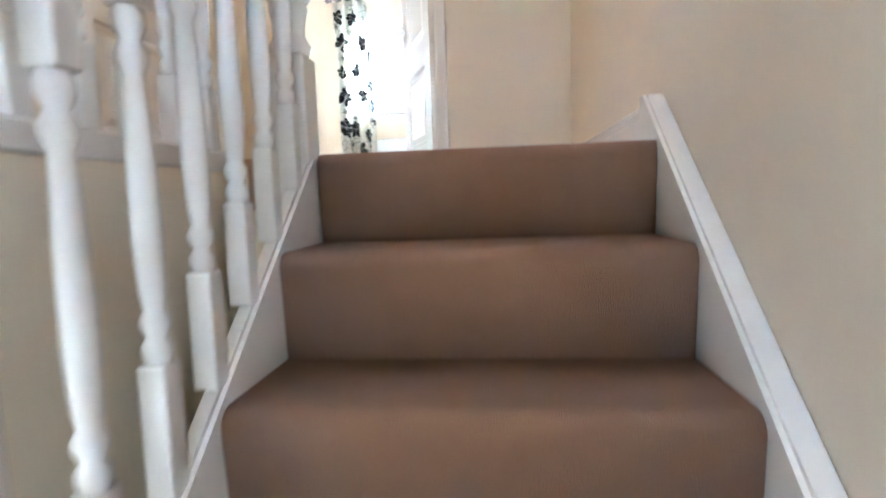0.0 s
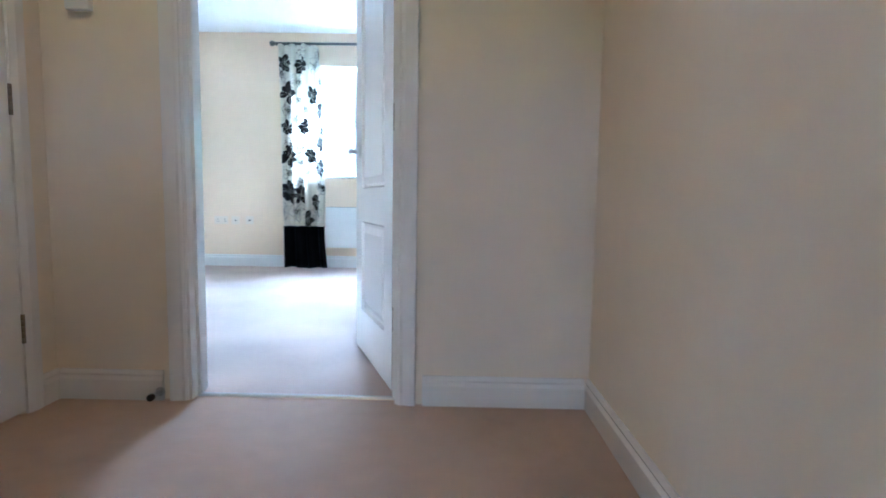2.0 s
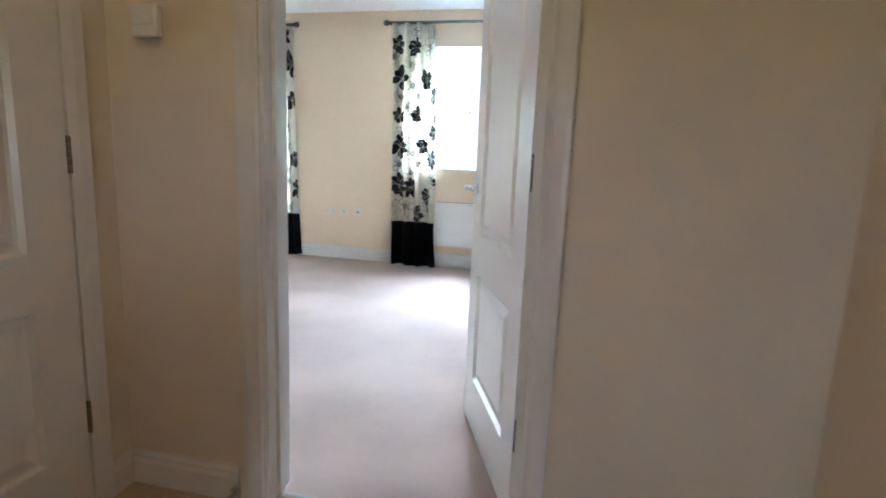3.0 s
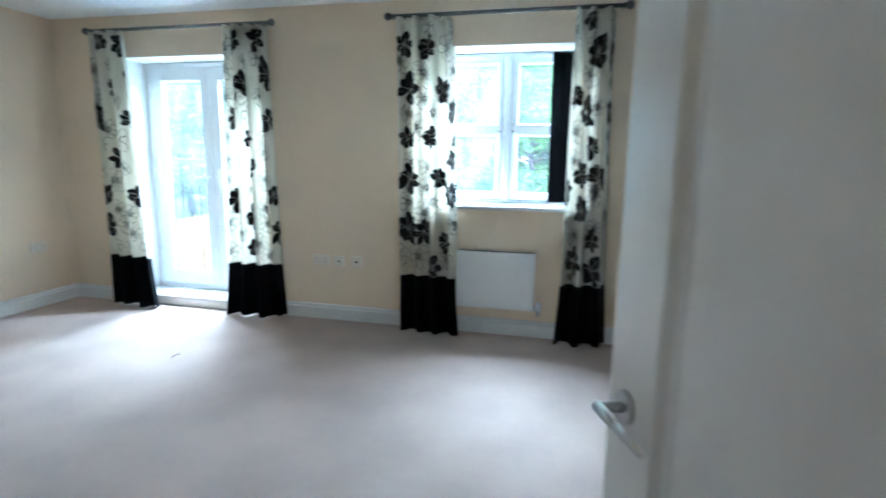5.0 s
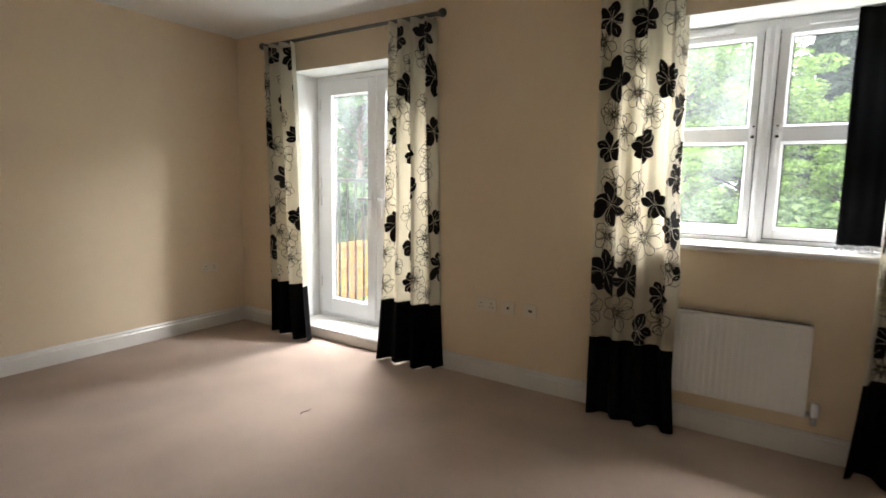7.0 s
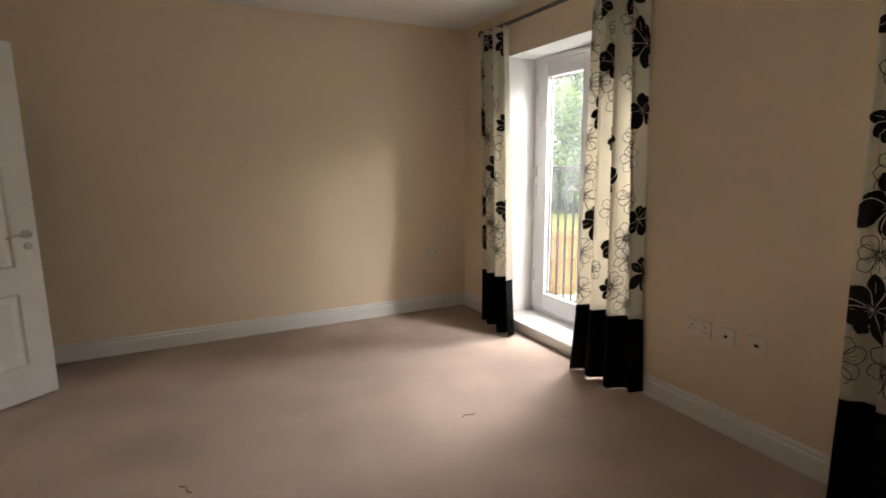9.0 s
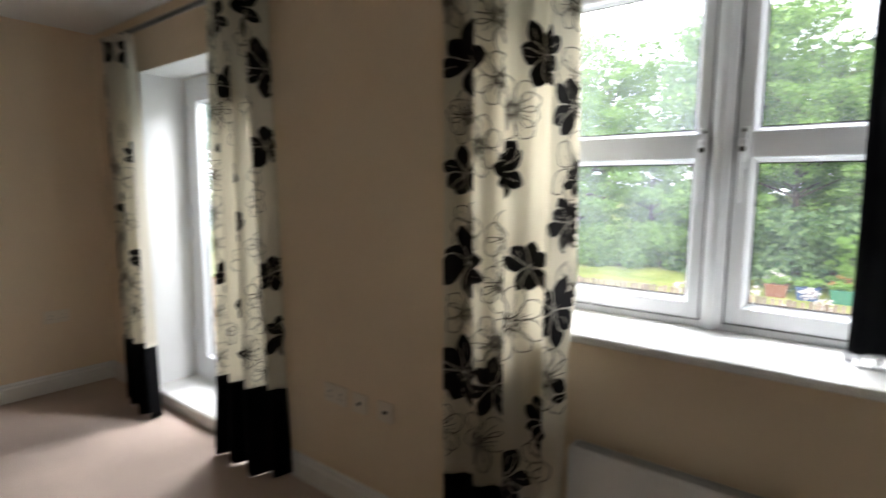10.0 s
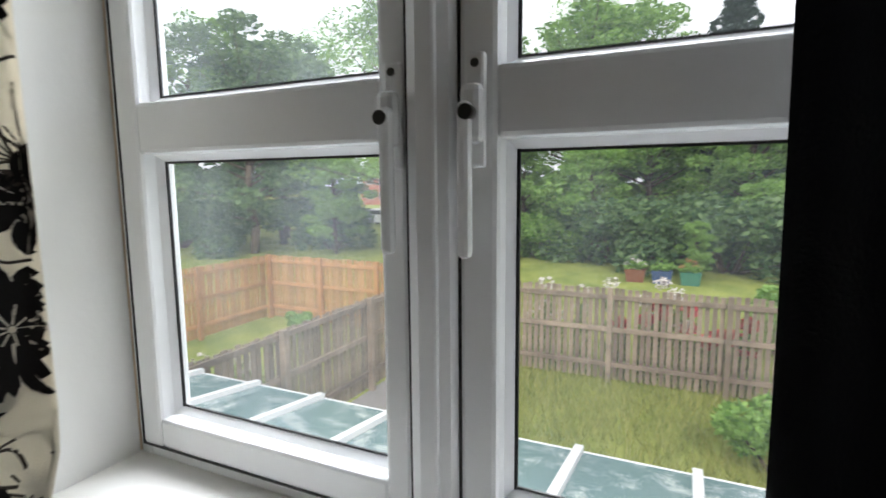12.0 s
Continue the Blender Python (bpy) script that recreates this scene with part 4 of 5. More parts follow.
plate("wall_socket", "white double wall socket above the skirting", (-2.972, Y_W, 0.493), "x", -1, 0.146, "double")
plate("aerial_socket", "white aerial socket plate with a centre pin", (-2.817, Y_W, 0.491), "x", -1, 0.086, "aerial")
plate("phone_socket", "white telephone socket plate on the wall", (-2.665, Y_W, 0.494), "x", -1, 0.086, "phone")
plate("wall_socket", "white double socket low on the plain wall", (X_L, 3.443, 0.52), "y", 1, 0.146, "double")
thermo = thing("thermostat", "white wall thermostat box beside the doorway", "thermostat", (-1.765, 0.0, 1.392))
part("case", one_box(-0.042, 0.042, -0.028, 0.0, -0.042, 0.042, bevel=0.006), UPVC, thermo)
part("dial", one_box(-0.03, 0.03, -0.031, -0.027, -0.012, 0.028, bevel=0.002), UPVC, thermo)
stop = thing("door_stop", "small chrome door stop on the skirting", "door stop", (-1.53, -0.016, 0.035))
bm = bmesh.new()
rod(bm, (0, 0.0, 0), (0, -0.005, 0), 0.016, 16), rod(bm, (0, -0.004, 0), (0, -0.055, 0), 0.007, 12)
part("stem", bm, STEEL, stop)
bm = bmesh.new()
rod(bm, (0, -0.055, 0), (0, -0.07, 0), 0.012, 14)
part("rubber_tip", bm, GASKET, stop, "black rubber tip")

# ---- sliding wardrobe ----
ALU = material("satin_aluminium", (0.62, 0.62, 0.61), 0.25, 1.0, var=0.04, scale=30)
PALE_GLASS = material("pale_back_painted_glass", (0.62, 0.64, 0.60), 0.04, var=0.01, scale=2, spec=0.9)
MIRROR = material("tinted_mirror", (0.72, 0.74, 0.70), 0.03, 1.0)
ward = thing("sliding_wardrobe", "fitted wardrobe with sliding pale glass doors in aluminium frames", "wardrobe", (0, 0, 0))
WX, WY0, WY1 = -0.585, 1.02, 3.762
part("side_panel", one_box(WX + 0.01, X_R - 0.001, WY0 - 0.02, WY0, 0.0, H - 0.001), GLOSS, ward)
bm = bmesh.new()
box(bm, WX - 0.005, WX + 0.085, WY0, WY1, 0.0, 0.022, 0.003)
part("floor_track", bm, ALU, ward)
part("head_track", one_box(WX - 0.005, WX + 0.085, WY0, WY1, H - 0.06, H - 0.001, bevel=0.003), ALU, ward)
w = (WY1 - WY0 + 0.06) / 3
for k in range(3):
    y1 = WY1 - 0.002 - k * (w - 0.03)
    y0 = y1 - w
    x = WX + (0.0 if k % 2 == 0 else 0.04)
    d = part("sliding_door", one_box(x, x + 0.03, y0, y0 + 0.03, 0.024, H - 0.062, bevel=0.004), ALU, ward)
    bm = bmesh.new()
    box(bm, x, x + 0.03, y1 - 0.03, y1, 0.024, H - 0.062, 0.004)
    for z in (0.024, 0.54, 1.30, H - 0.087):
        box(bm, x + 0.004, x + 0.026, y0 + 0.03, y1 - 0.03, z, z + 0.025)
    part("door_rail", bm, ALU, d)
    for a, b, mat in ((0.049, 0.54, PALE_GLASS), (0.565, 1.30, MIRROR), (1.325, H - 0.087, PALE_GLASS)):
        part("door_panel", one_box(x + 0.012, x + 0.018, y0 + 0.03, y1 - 0.03, a, b), mat, d)

# loose threads on the carpet
THREAD = material("dark_thread", (0.05, 0.04, 0.035), 0.9)
for x, y, turn in ((-3.51, 1.38, 40), (-3.53, 2.74, 100)):
    th = thing("thread", "short dark thread lying on the carpet", "thread", (x, y, 0.0), group="threads")
    bm = bmesh.new()
    c = [(0.02 * k - 0.04, 0.012 * math.sin(k * 1.4), 0.0025) for k in range(5)]
    for p, q in zip(c, c[1:]):
        rod(bm, p, q, 0.002, 6)
    o = part("strand", bm, THREAD, th)
    th.rotation_euler[2] = radians(turn)


# ---- garden ----
GZ = -2.35
GRASS = material("lawn_grass", (0.13, 0.18, 0.036), 0.9, scale=0.8, colour2=(0.31, 0.34, 0.085), bump=0.8, bump_scale=30, spec=0.2)
GREY_WOOD = material("weathered_fence_wood", (0.25, 0.20, 0.155), 0.9, var=0.35, scale=3.5, bump=0.5, bump_scale=40, per_object=0.25)
TAN_WOOD = material("treated_fence_wood", (0.42, 0.22, 0.09), 0.85, var=0.2, scale=3.5, bump=0.4, bump_scale=40, per_object=0.18)
BARK = material("tree_bark", (0.10, 0.075, 0.055), 0.95, var=0.3, scale=4, bump=0.8, bump_scale=12)
BRICK = material("red_brickwork", (0.32, 0.13, 0.09), 0.9, var=0.25, scale=1.5, bump=0.3, bump_scale=8)
ROOF_TILE = material("brown_roof_tiles", (0.14, 0.085, 0.07), 0.85, var=0.2, scale=2)
CONS_GLASS = material("conservatory_sheet", (0.16, 0.25, 0.26), 0.12, scale=5.0, colour2=(0.52, 0.58, 0.58), span=(0.72, 0.92), spec=0.8)


def leaf_material(name, a, b):
    m = bpy.data.materials.new(name)
    m.use_nodes = True
    nt = m.node_tree
    bs, out = nt.nodes["Principled BSDF"], nt.nodes["Material Output"]
    geo, mix = nt.nodes.new("ShaderNodeNewGeometry"), nt.nodes.new("ShaderNodeMix")
    mix.data_type = "RGBA"
    mix.inputs[6].default_value, mix.inputs[7].default_value = (*a, 1), (*b, 1)
    nt.links.new(geo.outputs["Random Per Island"], mix.inputs[0]), nt.links.new(mix.outputs[2], bs.inputs["Base Color"])
    bs.inputs["Roughness"].default_value = 0.6
    tr, ms = nt.nodes.new("ShaderNodeBsdfTranslucent"), nt.nodes.new("ShaderNodeMixShader")
    nt.links.new(mix.outputs[2], tr.inputs[0])
    ms.inputs[0].default_value = 0.4
    nt.links.new(bs.outputs[0], ms.inputs[1]), nt.links.new(tr.outputs[0], ms.inputs[2]), nt.links.new(ms.outputs[0], out.inputs[0])
    return m


LEAF = leaf_material("beech_leaves", (0.07, 0.17, 0.03), (0.28, 0.46, 0.115))
LEAF_LIGHT = leaf_material("light_leaves", (0.11, 0.24, 0.045), (0.33, 0.53, 0.14))
LEAF_DARK = leaf_material("dark_leaves", (0.04, 0.10, 0.045), (0.18, 0.29, 0.11))
NEEDLE = leaf_material("conifer_needles", (0.012, 0.03, 0.02), (0.035, 0.07, 0.04))
BLADE = leaf_material("long_grass_blades", (0.18, 0.25, 0.05), (0.50, 0.48, 0.17))

bm = bmesh.new()
bmesh.ops.create_grid(bm, x_segments=8, y_segments=8, size=400, matrix=Matrix.Translation((0, 300, GZ)))
solid("ground", bm, GRASS)
PAVING = material("grey_paving", (0.24, 0.23, 0.22), 0.9, var=0.15, scale=2)
solid("pavement_patio", one_box(-6.45, -5.0, 8.0, 13.4, GZ - 0.1, GZ + 0.025), PAVING)
# unseen grey sheet added south of the house against green bounce light
solid("neutral_bounce_sheet", one_box(-14, 8, -30, -4.7, GZ - 0.1, GZ + 0.03), PAVING)


def leaf_cloud(name, blobs, count, size, seed, squash=0.8):
    """Leaf quads scattered in and on a set of balls (x, y, z, radius)."""
    rnd = np.random.RandomState(seed)
    w = np.array([b[3] ** 2 for b in blobs])
    pick = rnd.choice(len(blobs), count, p=w / w.sum())
    c = np.array([b[:3] for b in blobs])[pick]
    r = np.array([b[3] for b in blobs])[pick]
    d = rnd.normal(size=(count, 3))
    d /= np.linalg.norm(d, axis=1)[:, None]
    d[:, 2] *= squash
    p = c + d * (r * rnd.uniform(0.45, 1.08, count) ** 0.6)[:, None]
    a, b = rnd.normal(size=(count, 3)), rnd.normal(size=(count, 3))
    a[:, 2] *= 0.5
    a /= np.linalg.norm(a, axis=1)[:, None]
    b -= a * (a * b).sum(1)[:, None]
    b /= np.linalg.norm(b, axis=1)[:, None]
    s = size * rnd.uniform(0.6, 1.4, count)[:, None]
    v = np.stack([p - a * s, p + b * s * 0.5, p + a * s, p - b * s * 0.5], 1).reshape(-1, 3)
    me = bpy.data.meshes.new(name)
    me.from_pydata(v.tolist(), [], np.arange(count * 4).reshape(-1, 4).tolist())
    return me


def limb(bm, a, b, r0, r1, rnd, bits=4):
    p = Vector(a)
    for k in range(bits):
        q = Vector(a).lerp(Vector(b), (k + 1) / bits) + Vector((rnd.uniform(-1, 1), rnd.uniform(-1, 1), rnd.uniform(-0.5, 0.5))) * r0 * (0.8 if k < bits - 1 else 0)
        rod(bm, p, q, r0 + (r1 - r0) * k / bits, 8, r0 + (r1 - r0) * (k + 1) / bits)
        p = q


def make_tree(label, height, spread, leaf, seed, count=7000, leaf_size=0.16, bare=0.2, limbs=30):
    """A broadleaf tree: tapered trunk, limbs and an uneven crown of leaves."""
    ob = thing("tree", label, "tree", (0, 0, 0), group="garden trees")
    rnd = random.Random(seed)
    bm = bmesh.new()
    limb(bm, (0, 0, -0.1), (rnd.uniform(-0.3, 0.3), rnd.uniform(-0.3, 0.3), height * 0.72), height * 0.019, height * 0.006, rnd, 6)
    blobs = []
    for k in range(limbs):
        a, h = rnd.uniform(0, 6.28), height * rnd.uniform(bare + 0.05, 0.9)
        reach = spread * (1 - 0.55 * max(0, h / height - 0.45) / 0.55) * rnd.uniform(0.45, 1.0)
        e = (reach * math.cos(a), reach * math.sin(a), h)
        limb(bm, (0, 0, h * 0.72), e, height * 0.0045, height * 0.0012, rnd)
        blobs.append((*e, spread * rnd.uniform(0.13, 0.30)))
        blobs.append((e[0] * 0.55, e[1] * 0.55, h * rnd.uniform(0.85, 1.0), spread * rnd.uniform(0.12, 0.26)))
    blobs.append((0, 0, height * 0.9, spread * 0.22))
    part("trunk", bm, BARK, ob)
    me = leaf_cloud("crown", blobs, count, leaf_size, seed, 0.55)
    me.materials.append(leaf)
    crown = new("crown", me)
    crown.parent = ob
    return ob


def put(ob, x, y, s=1.0, turn=0.0, label=""):
    """A copy of a thing standing on the lawn."""
    c = copy_thing(ob, pose(x, y, GZ, 0, 0, turn))
    c.scale = (s, s, s)
    return tagged(c, label)


beech = make_tree("broad beech tree in full green leaf behind the fence", 15.5, 5.2, LEAF, 11, 19000, 0.15, 0.12, 44)
beech.matrix_basis = pose(-6.8, 34, GZ, 0, 0, 0)
light = make_tree("light green young tree in full leaf on the lawn", 9, 3.0, LEAF_LIGHT, 12, 13000, 0.12, 0.05, 40)
light.matrix_basis = pose(-12.6, 28.8, GZ, 0, 0, 0)
dark = make_tree("dark green dense tree at the edge of the lawn", 13.5, 4.8, LEAF_DARK, 13, 15000, 0.16, 0.08, 40)
dark.matrix_basis = pose(-23, 25, GZ, 0, 0, 0)
airy = make_tree("tall airy tree with thin foliage against the sky", 17, 4.8, LEAF_LIGHT, 14, 18000, 0.11, 0.22, 60)
airy.matrix_basis = pose(-14.6, 27.3, GZ, 0, 0, 0)
for x, y, s, turn in ((-3.3, 33, 0.75, 80), (1.2, 31.5, 0.55, 10), (7.5, 33, 1.0, 200), (-3.0, 40, 1.0, 140), (12, 30, 0.9, 30), (-38, 34, 1.2, 310), (-17, 44, 1.1, 60)):
    put(beech, x, y, s, turn)
for x, y, s, turn in ((-5.5, 29, 0.65, 120), (-9.6, 31.5, 0.85, 200), (-15.2, 31.5, 0.6, 75), (-18.6, 26.5, 0.72, 40), (-6.5, 36, 1.6, 60), (1.5, 27.5, 0.45, 70), (-1.0, 25.3, 0.27, 15), (-31, 26, 1.0, 10)):
    put(light, x, y, s, turn)
for x, y, s, turn in ((-24.5, 29, 0.95, 100), (-27, 32, 1.1, 220), (-31, 20, 0.9, 300), (5, 37, 0.7, 15), (17, 36, 1.2, 45), (-40, 24, 1.2, 190)):
    put(dark, x, y, s, turn)
for x, y, s, turn in ((-7, 40, 1.0, 90), (-32, 42, 1.1, 10), (10, 42, 1.0, 250), (-34, 44, 1.1, 160)):
    put(airy, x, y, s, turn)

conifer = thing("conifer", "tall dark conifer rising behind the other trees", "tree", (0.8, 43, GZ))
bm = bmesh.new()
rod(bm, (0, 0, -0.1), (0, 0, 16.6), 0.3, 10, 0.03)
part("trunk", bm, BARK, conifer)
blobs = [(3.2 * (1 - k / 60) * (k % 3 > 0) * math.cos(k * 2.4), 3.2 * (1 - k / 60) * (k % 3 > 0) * math.sin(k * 2.4), 2.5 + k * 0.24, 0.5 + 1.7 * (1 - k / 60)) for k in range(58)]
me = leaf_cloud("crown", blobs, 32000, 0.2, 5, 0.6)
me.materials.append(NEEDLE)
ob = new("crown", me)
ob.parent = conifer


def make_bush(name, label, r, h, leaf, seed, count, size):
    ob = thing(name, label, "bush", (0, 0, 0), group="garden bushes")
    rnd = random.Random(seed)
    blobs = [(rnd.uniform(-r, r) * 0.7, rnd.uniform(-r, r) * 0.7, rnd.uniform(0.2, 0.75) * h, r * rnd.uniform(0.3, 0.5)) for _ in range(9)]
    bm = bmesh.new()
    for b in blobs:
        limb(bm, (b[0] * 0.15, b[1] * 0.15, -0.05), b[:3], 0.025 * h, 0.006, rnd, 3)
    part("stem", bm, BARK, ob)
    me = leaf_cloud("foliage", blobs, count, size, seed)
    me.materials.append(leaf)
    f = new("foliage", me)
    f.parent = ob
    return ob


bush = make_bush("bush", "dense green bush under the trees", 2.0, 2.4, LEAF, 21, 4200, 0.12)
bush.matrix_basis = pose(-2.5, 29.5, GZ, 0, 0, 0)
dbush = make_bush("bush", "dark green bush under the trees", 2.2, 2.6, LEAF_DARK, 22, 4200, 0.13)
dbush.matrix_basis = pose(-25, 24, GZ, 0, 0, 0)
for x, y, s in ((1, 30, 1.1), (4.5, 28.5, 1.0), (8.5, 29, 1.3), (-6.2, 30.5, 1.0), (-15.5, 33, 1.0), (13, 28, 1.3), (-12.4, 27.6, 0.95), (-10.2, 28.4, 0.9), (-13.7, 29.2, 0.8), (-8.0, 29.2, 0.9)):
    put(bush, x, y, s, x * 40)
for x, y, s in ((-20, 28, 1.0), (-29, 25, 1.2), (-34, 22, 1.2), (-23, 29, 1.2), (-0.8, 32.5, 1.2), (6.5, 31.5, 1.3), (-10, 36, 1.1), (-18, 36, 1.2), (-4, 36, 1.2), (-4.4, 29, 1.2), (-2.2, 28.4, 1.2), (0.2, 27.8, 1.25), (2.6, 27.2, 1.2), (5.0, 27, 1.2)):
    put(dbush, x, y, s, x * 31)
shrub = make_bush("shrub", "feathery green garden shrub on the lawn", 0.75, 1.3, LEAF_LIGHT, 23, 2600, 0.06)
shrub.matrix_basis = pose(-0.1, 11.2, GZ, 0, 0, 0)
put(shrub, 0.6, 16.5, 1.3, 50, "green shrub growing behind the weathered fence")
put(shrub, -9.8, 13.3, 0.6, 120, "low leafy shrub along the tan fence")
put(shrub, 0.9, 10.0, 0.9, 220)


# fences
def fence(label, along, a, b, at, wood, side, height=1.80, seed=0, gate=None):
    """Close-boarded fence with posts and rails; along x or y from a to b; side: which face the rails are on."""
    ob = thing("fence", label, "fence", (0, 0, GZ), group="garden fences")
    rnd = random.Random(seed)
    conv = (lambda s, d, z: (s, at + d, z)) if along == "x" else (lambda s, d, z: (at + d, s, z))

    def bx(bm, s0, s1, d0, d1, z0, z1):
        p, q = conv(s0, d0, z0), conv(s1, d1, z1)
        box(bm, min(p[0], q[0]), max(p[0], q[0]), min(p[1], q[1]), max(p[1], q[1]), z0, z1)
    shapes = []
    for k in range(4):
        bm = bmesh.new()
        h = height + (-0.012, 0.0, 0.01, 0.018)[k]
        p, q = ((-0.043, -0.009), (0.043, 0.009)) if along == "x" else ((-0.009, -0.043), (0.009, 0.043))
        vs = box(bm, p[0], q[0], p[1], q[1], 0.04, h)
        shapes.append(mesh("board", bm, wood))
    s = a + 0.05
    while s < b - 0.03:
        o = new("board", shapes[rnd.randrange(4)])
        o.parent, o.location = ob, conv(s, -side * 0.012, 0)
        o.rotation_euler = (rnd.uniform(-0.008, 0.008), rnd.uniform(-0.008, 0.008), 0)
        s += 0.118
    n = max(2, round((b - a) / 2.1) + 1)
    for k in range(n):
        s = a + (b - a) * k / (n - 1)
        bm = bmesh.new()
        bx(bm, s - 0.05, s + 0.05, side * 0.04, side * 0.14, -0.05, height + 0.03)
        part("post", bm, wood, ob)
    for z in (0.30, 0.98, 1.60):
        bm = bmesh.new()
        bx(bm, a, b, side * 0.0, side * 0.045, z, z + 0.085)
        part("rail", bm, wood, ob)
    if gate:
        bm = bmesh.new()
        g0, g1 = gate
        for za, zb in ((0.35, 0.98), (1.02, 1.62)):
            vs = [bm.verts.new(conv(x, side * d, z)) for d in (0.046, 0.07) for x, z in ((g0, zb - 0.05), (g0 + 0.1, zb + 0.02), (g1, za + 0.05), (g1 - 0.1, za - 0.02))]
            for q in ((0, 1, 2, 3), (4, 5, 6, 7), (0, 1, 5, 4), (1, 2, 6, 5), (2, 3, 7, 6), (3, 0, 4, 7)):
                bm.faces.new([vs[i] for i in q])
        part("gate_brace", bm, wood, ob)
    return ob


fence("weathered grey close-boarded back fence with a braced gate", "x", -6.5, 3.4, 13.55, GREY_WOOD, -1, seed=1, gate=(-6.35, -5.4))
fence("weathered grey boarded fence dividing the two gardens", "y", 4.6, 13.5, -6.5, GREY_WOOD, 1, height=1.72, seed=2)
fence("newer tan boarded fence at the end of the neighbouring garden", "x", -12.0, -6.6, 14.7, TAN_WOOD, -1, seed=3)
fence("newer tan boarded fence down the neighbouring garden", "y", 7.5, 14.6, -12.1, TAN_WOOD, 1, seed=4)
fence("weathered boarded fence on the far side of the lawn", "y", 4.6, 13.5, 3.4, GREY_WOOD, -1, seed=5)

# long grass on the lawn
rnd = np.random.RandomState(7)
n = 16000
px, py = rnd.uniform(-5.6, 3.2, n), 7.2 + 6.2 * rnd.uniform(0, 1, n) ** 0.8
hh, ang = rnd.uniform(0.08, 0.34, n), rnd.uniform(0, 6.28, n)
lean = rnd.uniform(0.0, 0.14, (n, 2)) * np.sign(rnd.uniform(-1, 1, (n, 2)))
ww = 0.010
v = np.stack([np.stack([px - ww * np.cos(ang), py - ww * np.sin(ang), np.full(n, GZ - 0.01)], 1), np.stack([px + ww * np.cos(ang), py + ww * np.sin(ang), np.full(n, GZ - 0.01)], 1),
              np.stack([px + lean[:, 0], py + lean[:, 1], GZ + hh], 1)], 1).reshape(-1, 3)
me = bpy.data.meshes.new("long_grass")
me.from_pydata(v.tolist(), [], np.arange(n * 3).reshape(-1, 3).tolist())
me.materials.append(BLADE)
tagged(new("long_grass", me), "overgrown yellow-green long grass on the lawn", "grass", kind="stuff")

# flowers along the fence and in the neighbouring bed
PETAL_RED = material("red_petals", (0.55, 0.03, 0.06), 0.6)
PETAL_WHITE = material("white_petals", (0.6, 0.56, 0.54), 0.6)


def flower_patch(label, x0, x1, y0, y1, z0, z1, count, mat, seed, size):
    blobs = []
    r = random.Random(seed)
    for _ in range(14):
        blobs.append((r.uniform(x0, x1), r.uniform(y0, y1), r.uniform(z0, z1), 0.16))
    me = leaf_cloud("flowers", blobs, count, size, seed)
    me.materials.append(mat)
    tagged(new("flowers", me), label, "flowers", kind="stuff")
    me = leaf_cloud("flower_stems", [(b[0], b[1], GZ + (b[2] - GZ) * k / 4, 0.17) for b in blobs for k in range(4)], count * 6, 0.05, seed + 1)
    me.materials.append(LEAF)
    tagged(new("flower_foliage", me), "green stems and leaves of the garden flowers", "plants", kind="stuff")


flower_patch("red garden flowers seen through the fence", -2.4, -0.2, 13.8, 14.3, GZ + 0.8, GZ + 1.45, 3600, PETAL_RED, 31, 0.055)
flower_patch("white garden flowers behind the fence", -4.2, -1.2, 13.8, 14.2, GZ + 1.0, GZ + 1.9, 900, PETAL_WHITE, 32, 0.035)
flower_patch("white flowers in the neighbouring garden bed", -9.4, -7.6, 9.8, 10.6, GZ + 0.2, GZ + 0.7, 160, PETAL_WHITE, 33, 0.045)

# planters on the far lawn
PETAL_ORANGE = material("orange_petals", (0.55, 0.22, 0.12), 0.6)
for x, col, label in ((-3.06, (0.16, 0.06, 0.03), "brown wooden planter box with pink flowers on the lawn"), (-2.12, (0.03, 0.06, 0.14), "dark blue planter box with small plants on the lawn"), (-1.15, (0.03, 0.14, 0.09), "green planter box with orange flowers on the lawn")):
    pl = thing("planter", label, "planter", (x, 24.4, GZ), group="planters")
    bm = bmesh.new()
    extrude(bm, [(-0.30, 0.0), (0.30, 0.0), (0.36, 0.42), (0.36, 0.46), (-0.36, 0.46), (-0.36, 0.42)], "y", -0.25, 0.25)
    part("box", bm, material("planter_paint", col, 0.7, var=0.15), pl)
    me = leaf_cloud("plants", [(k * 0.18 - 0.27, 0, 0.55 + 0.1 * (k % 2), 0.17) for k in range(4)], 300, 0.06, int(20 + x * 3))
    me.materials.append(LEAF_LIGHT)
    o = new("plants", me)
    o.parent = pl
    me = leaf_cloud("blossom", [(k * 0.2 - 0.3, 0, 0.66 + 0.13 * ((k * 2) % 3), 0.11) for k in range(4)], 80, 0.045, int(50 + x * 3))
    me.materials.append(PETAL_WHITE if x < -2.5 else LEAF_LIGHT if x < -2 else PETAL_ORANGE)
    o = new("blossom", me)
    o.parent = pl

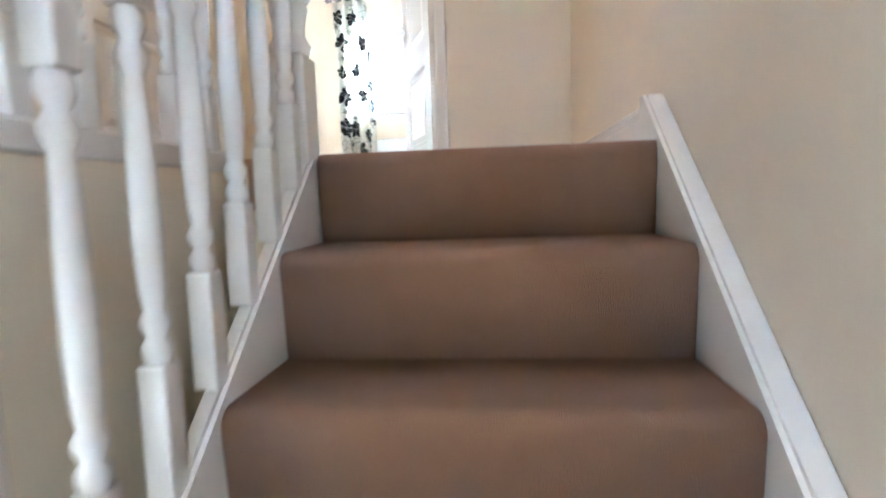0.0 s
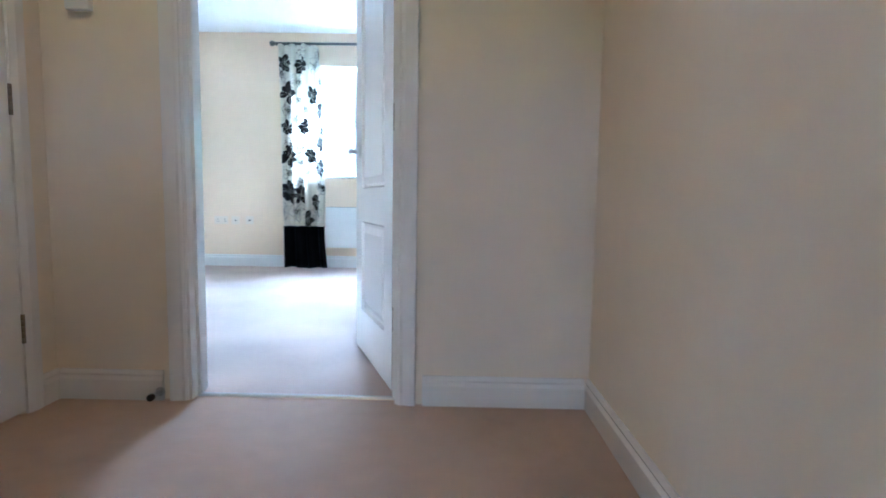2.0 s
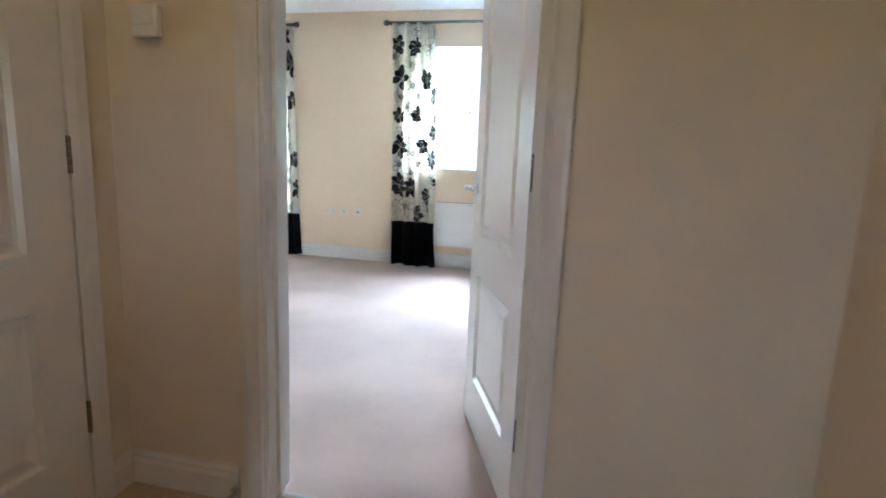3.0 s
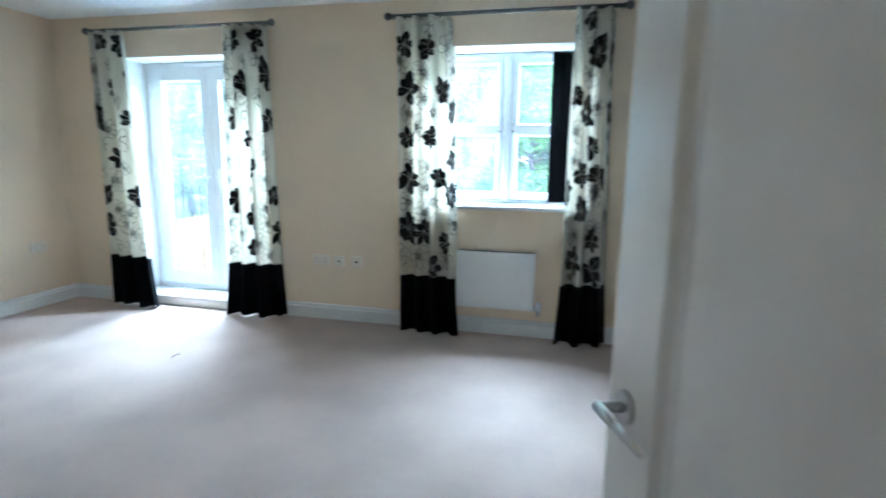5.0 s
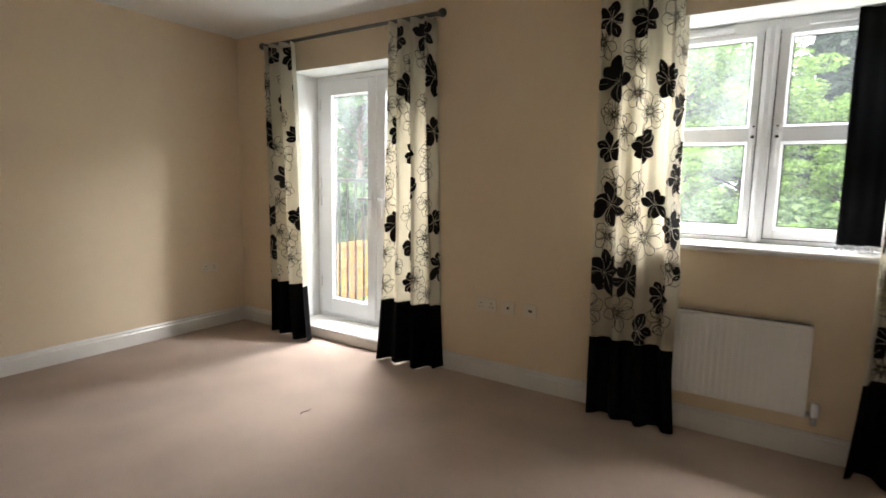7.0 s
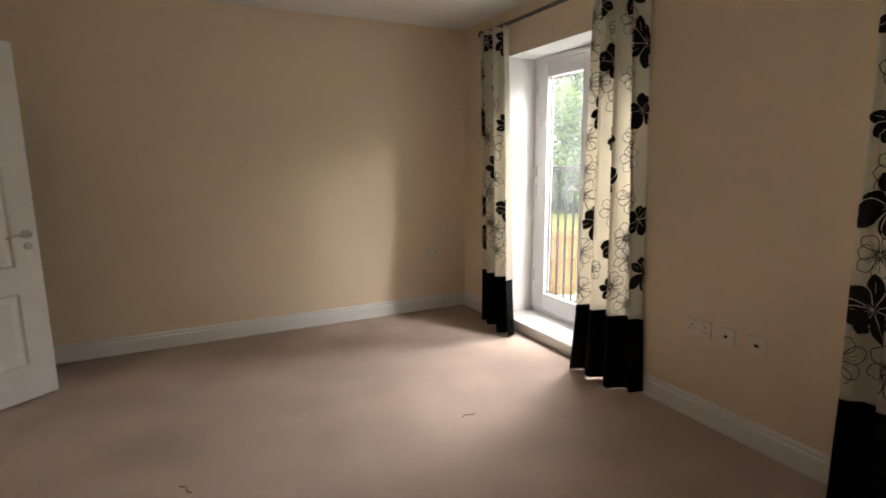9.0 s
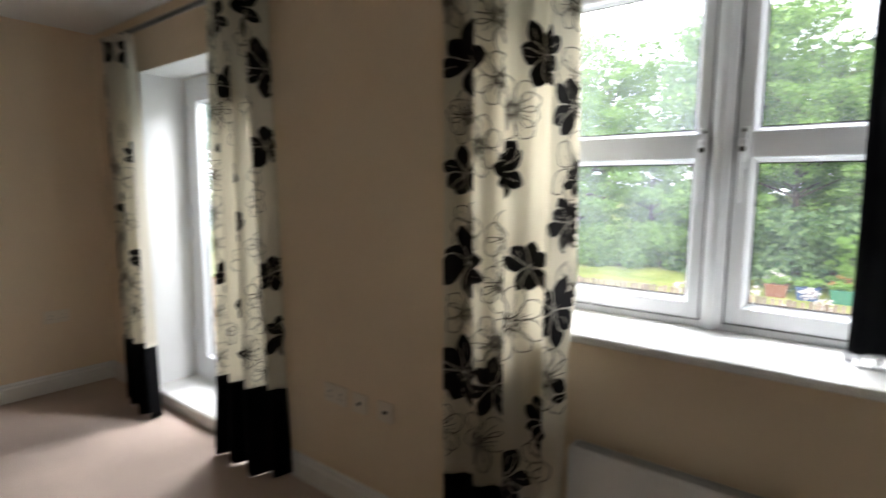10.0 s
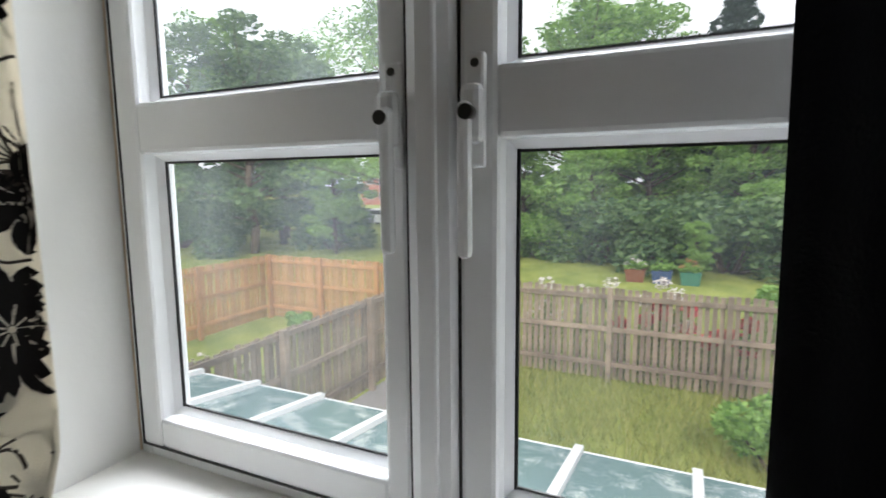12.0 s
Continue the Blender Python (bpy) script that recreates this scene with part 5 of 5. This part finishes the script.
# conservatory lean-to roof under the window
cons = thing("conservatory", "lean-to conservatory with a glass roof and white bars", "conservatory", (0, 0, 0))
CY0, CY1, CZ0, CZ1 = Y_OUT + 0.02, 6.95, -0.05, -0.40
bm = bmesh.new()
extrude(bm, [(CY0, CZ0), (CY1, CZ1), (CY1, CZ1 + 0.012), (CY0, CZ0 + 0.012)], "x", -5.55, -0.4)
part("roof_glass", bm, CONS_GLASS, cons, "grey-green roof glazing with pale blotches")
for k in range(8):
    x = -5.55 + 0.735 * k
    bm = bmesh.new()
    extrude(bm, [(CY0, CZ0 + 0.013), (CY1 + 0.02, CZ1 + 0.01), (CY1 + 0.02, CZ1 + 0.055), (CY0, CZ0 + 0.06)], "x", x - 0.03, x + 0.03)
    part("glazing_bar", bm, UPVC, cons)
part("eave_beam", one_box(-5.6, -0.35, CY1 - 0.02, CY1 + 0.04, CZ1 - 0.10, CZ1 + 0.008, bevel=0.01), UPVC, cons)
for k in range(8):
    x = -5.55 + 0.735 * k
    part("post", one_box(x - 0.03, x + 0.03, CY1 - 0.03, CY1 + 0.03, GZ, CZ1 - 0.10), UPVC, cons)
part("dwarf_wall", one_box(-5.58, -0.37, CY1 - 0.06, CY1 + 0.06, GZ - 0.05, GZ + 0.6), BRICK, cons)
part("side_wall", one_box(-0.45, -0.38, CY0, CY1 - 0.07, GZ, CZ1 - 0.02), UPVC, cons)
part("side_wall", one_box(-5.58, -5.51, CY0, CY1 - 0.07, GZ, CZ1 - 0.02), UPVC, cons)

# far houses and a parked car
def far_house(x, y, w, d, h, turn, label):
    ob = thing("house", label, "house", (x, y, GZ))
    ob.rotation_euler[2] = radians(turn)
    part("wall", one_box(-w / 2, w / 2, 0, d, 0, h), BRICK, ob)
    bm = bmesh.new()
    extrude(bm, [(-0.3, h), (d + 0.3, h), (d / 2, h + d * 0.42)], "x", -w / 2 - 0.2, w / 2 + 0.2)
    part("roof", bm, ROOF_TILE, ob)
    for i in range(int(w / 2.4)):
        for z in (1.0, 3.6):
            wn2 = part("window", one_box(-w / 2 + 1 + 2.4 * i - 0.06, -w / 2 + 2.3 + 2.4 * i + 0.06, -0.05, 0.02, z - 0.06, z + 1.26), UPVC, ob)
            part("pane", one_box(-w / 2 + 1 + 2.4 * i, -w / 2 + 2.3 + 2.4 * i, -0.06, -0.045, z, z + 1.2), DARK_INSIDE, wn2)


far_house(-49, 82, 10, 8, 5.2, 8, "red brick house far behind the trees")
far_house(8, 60, 12, 8, 5.2, -6, "red brick house far behind the hedge")
CAR = material("white_car_paint", (0.75, 0.76, 0.78), 0.2, spec=0.7)
car = thing("car", "white hatchback car parked beyond the trees", "car", (-26.3, 44, GZ))
bm = bmesh.new()
extrude(bm, [(-2.0, 0.3), (2.0, 0.3), (2.05, 0.7), (1.9, 0.95), (1.1, 1.02), (0.5, 1.45), (-1.2, 1.5), (-1.9, 1.05), (-2.05, 0.8)], "y", -0.85, 0.85)
bmesh.ops.bevel(bm, geom=list(bm.edges), offset=0.06, segments=2, affect="EDGES")
part("body", bm, CAR, car)
part("window", one_box(-1.1, 0.6, -0.87, -0.84, 1.02, 1.38, bevel=0.01), DARK_INSIDE, car)
for x in (-1.25, 1.25):
    for y in (-0.82, 0.82):
        bm = bmesh.new()
        rod(bm, (x, y - 0.09, 0.3), (x, y + 0.09, 0.3), 0.3, 18)
        part("wheel", bm, GASKET, car)
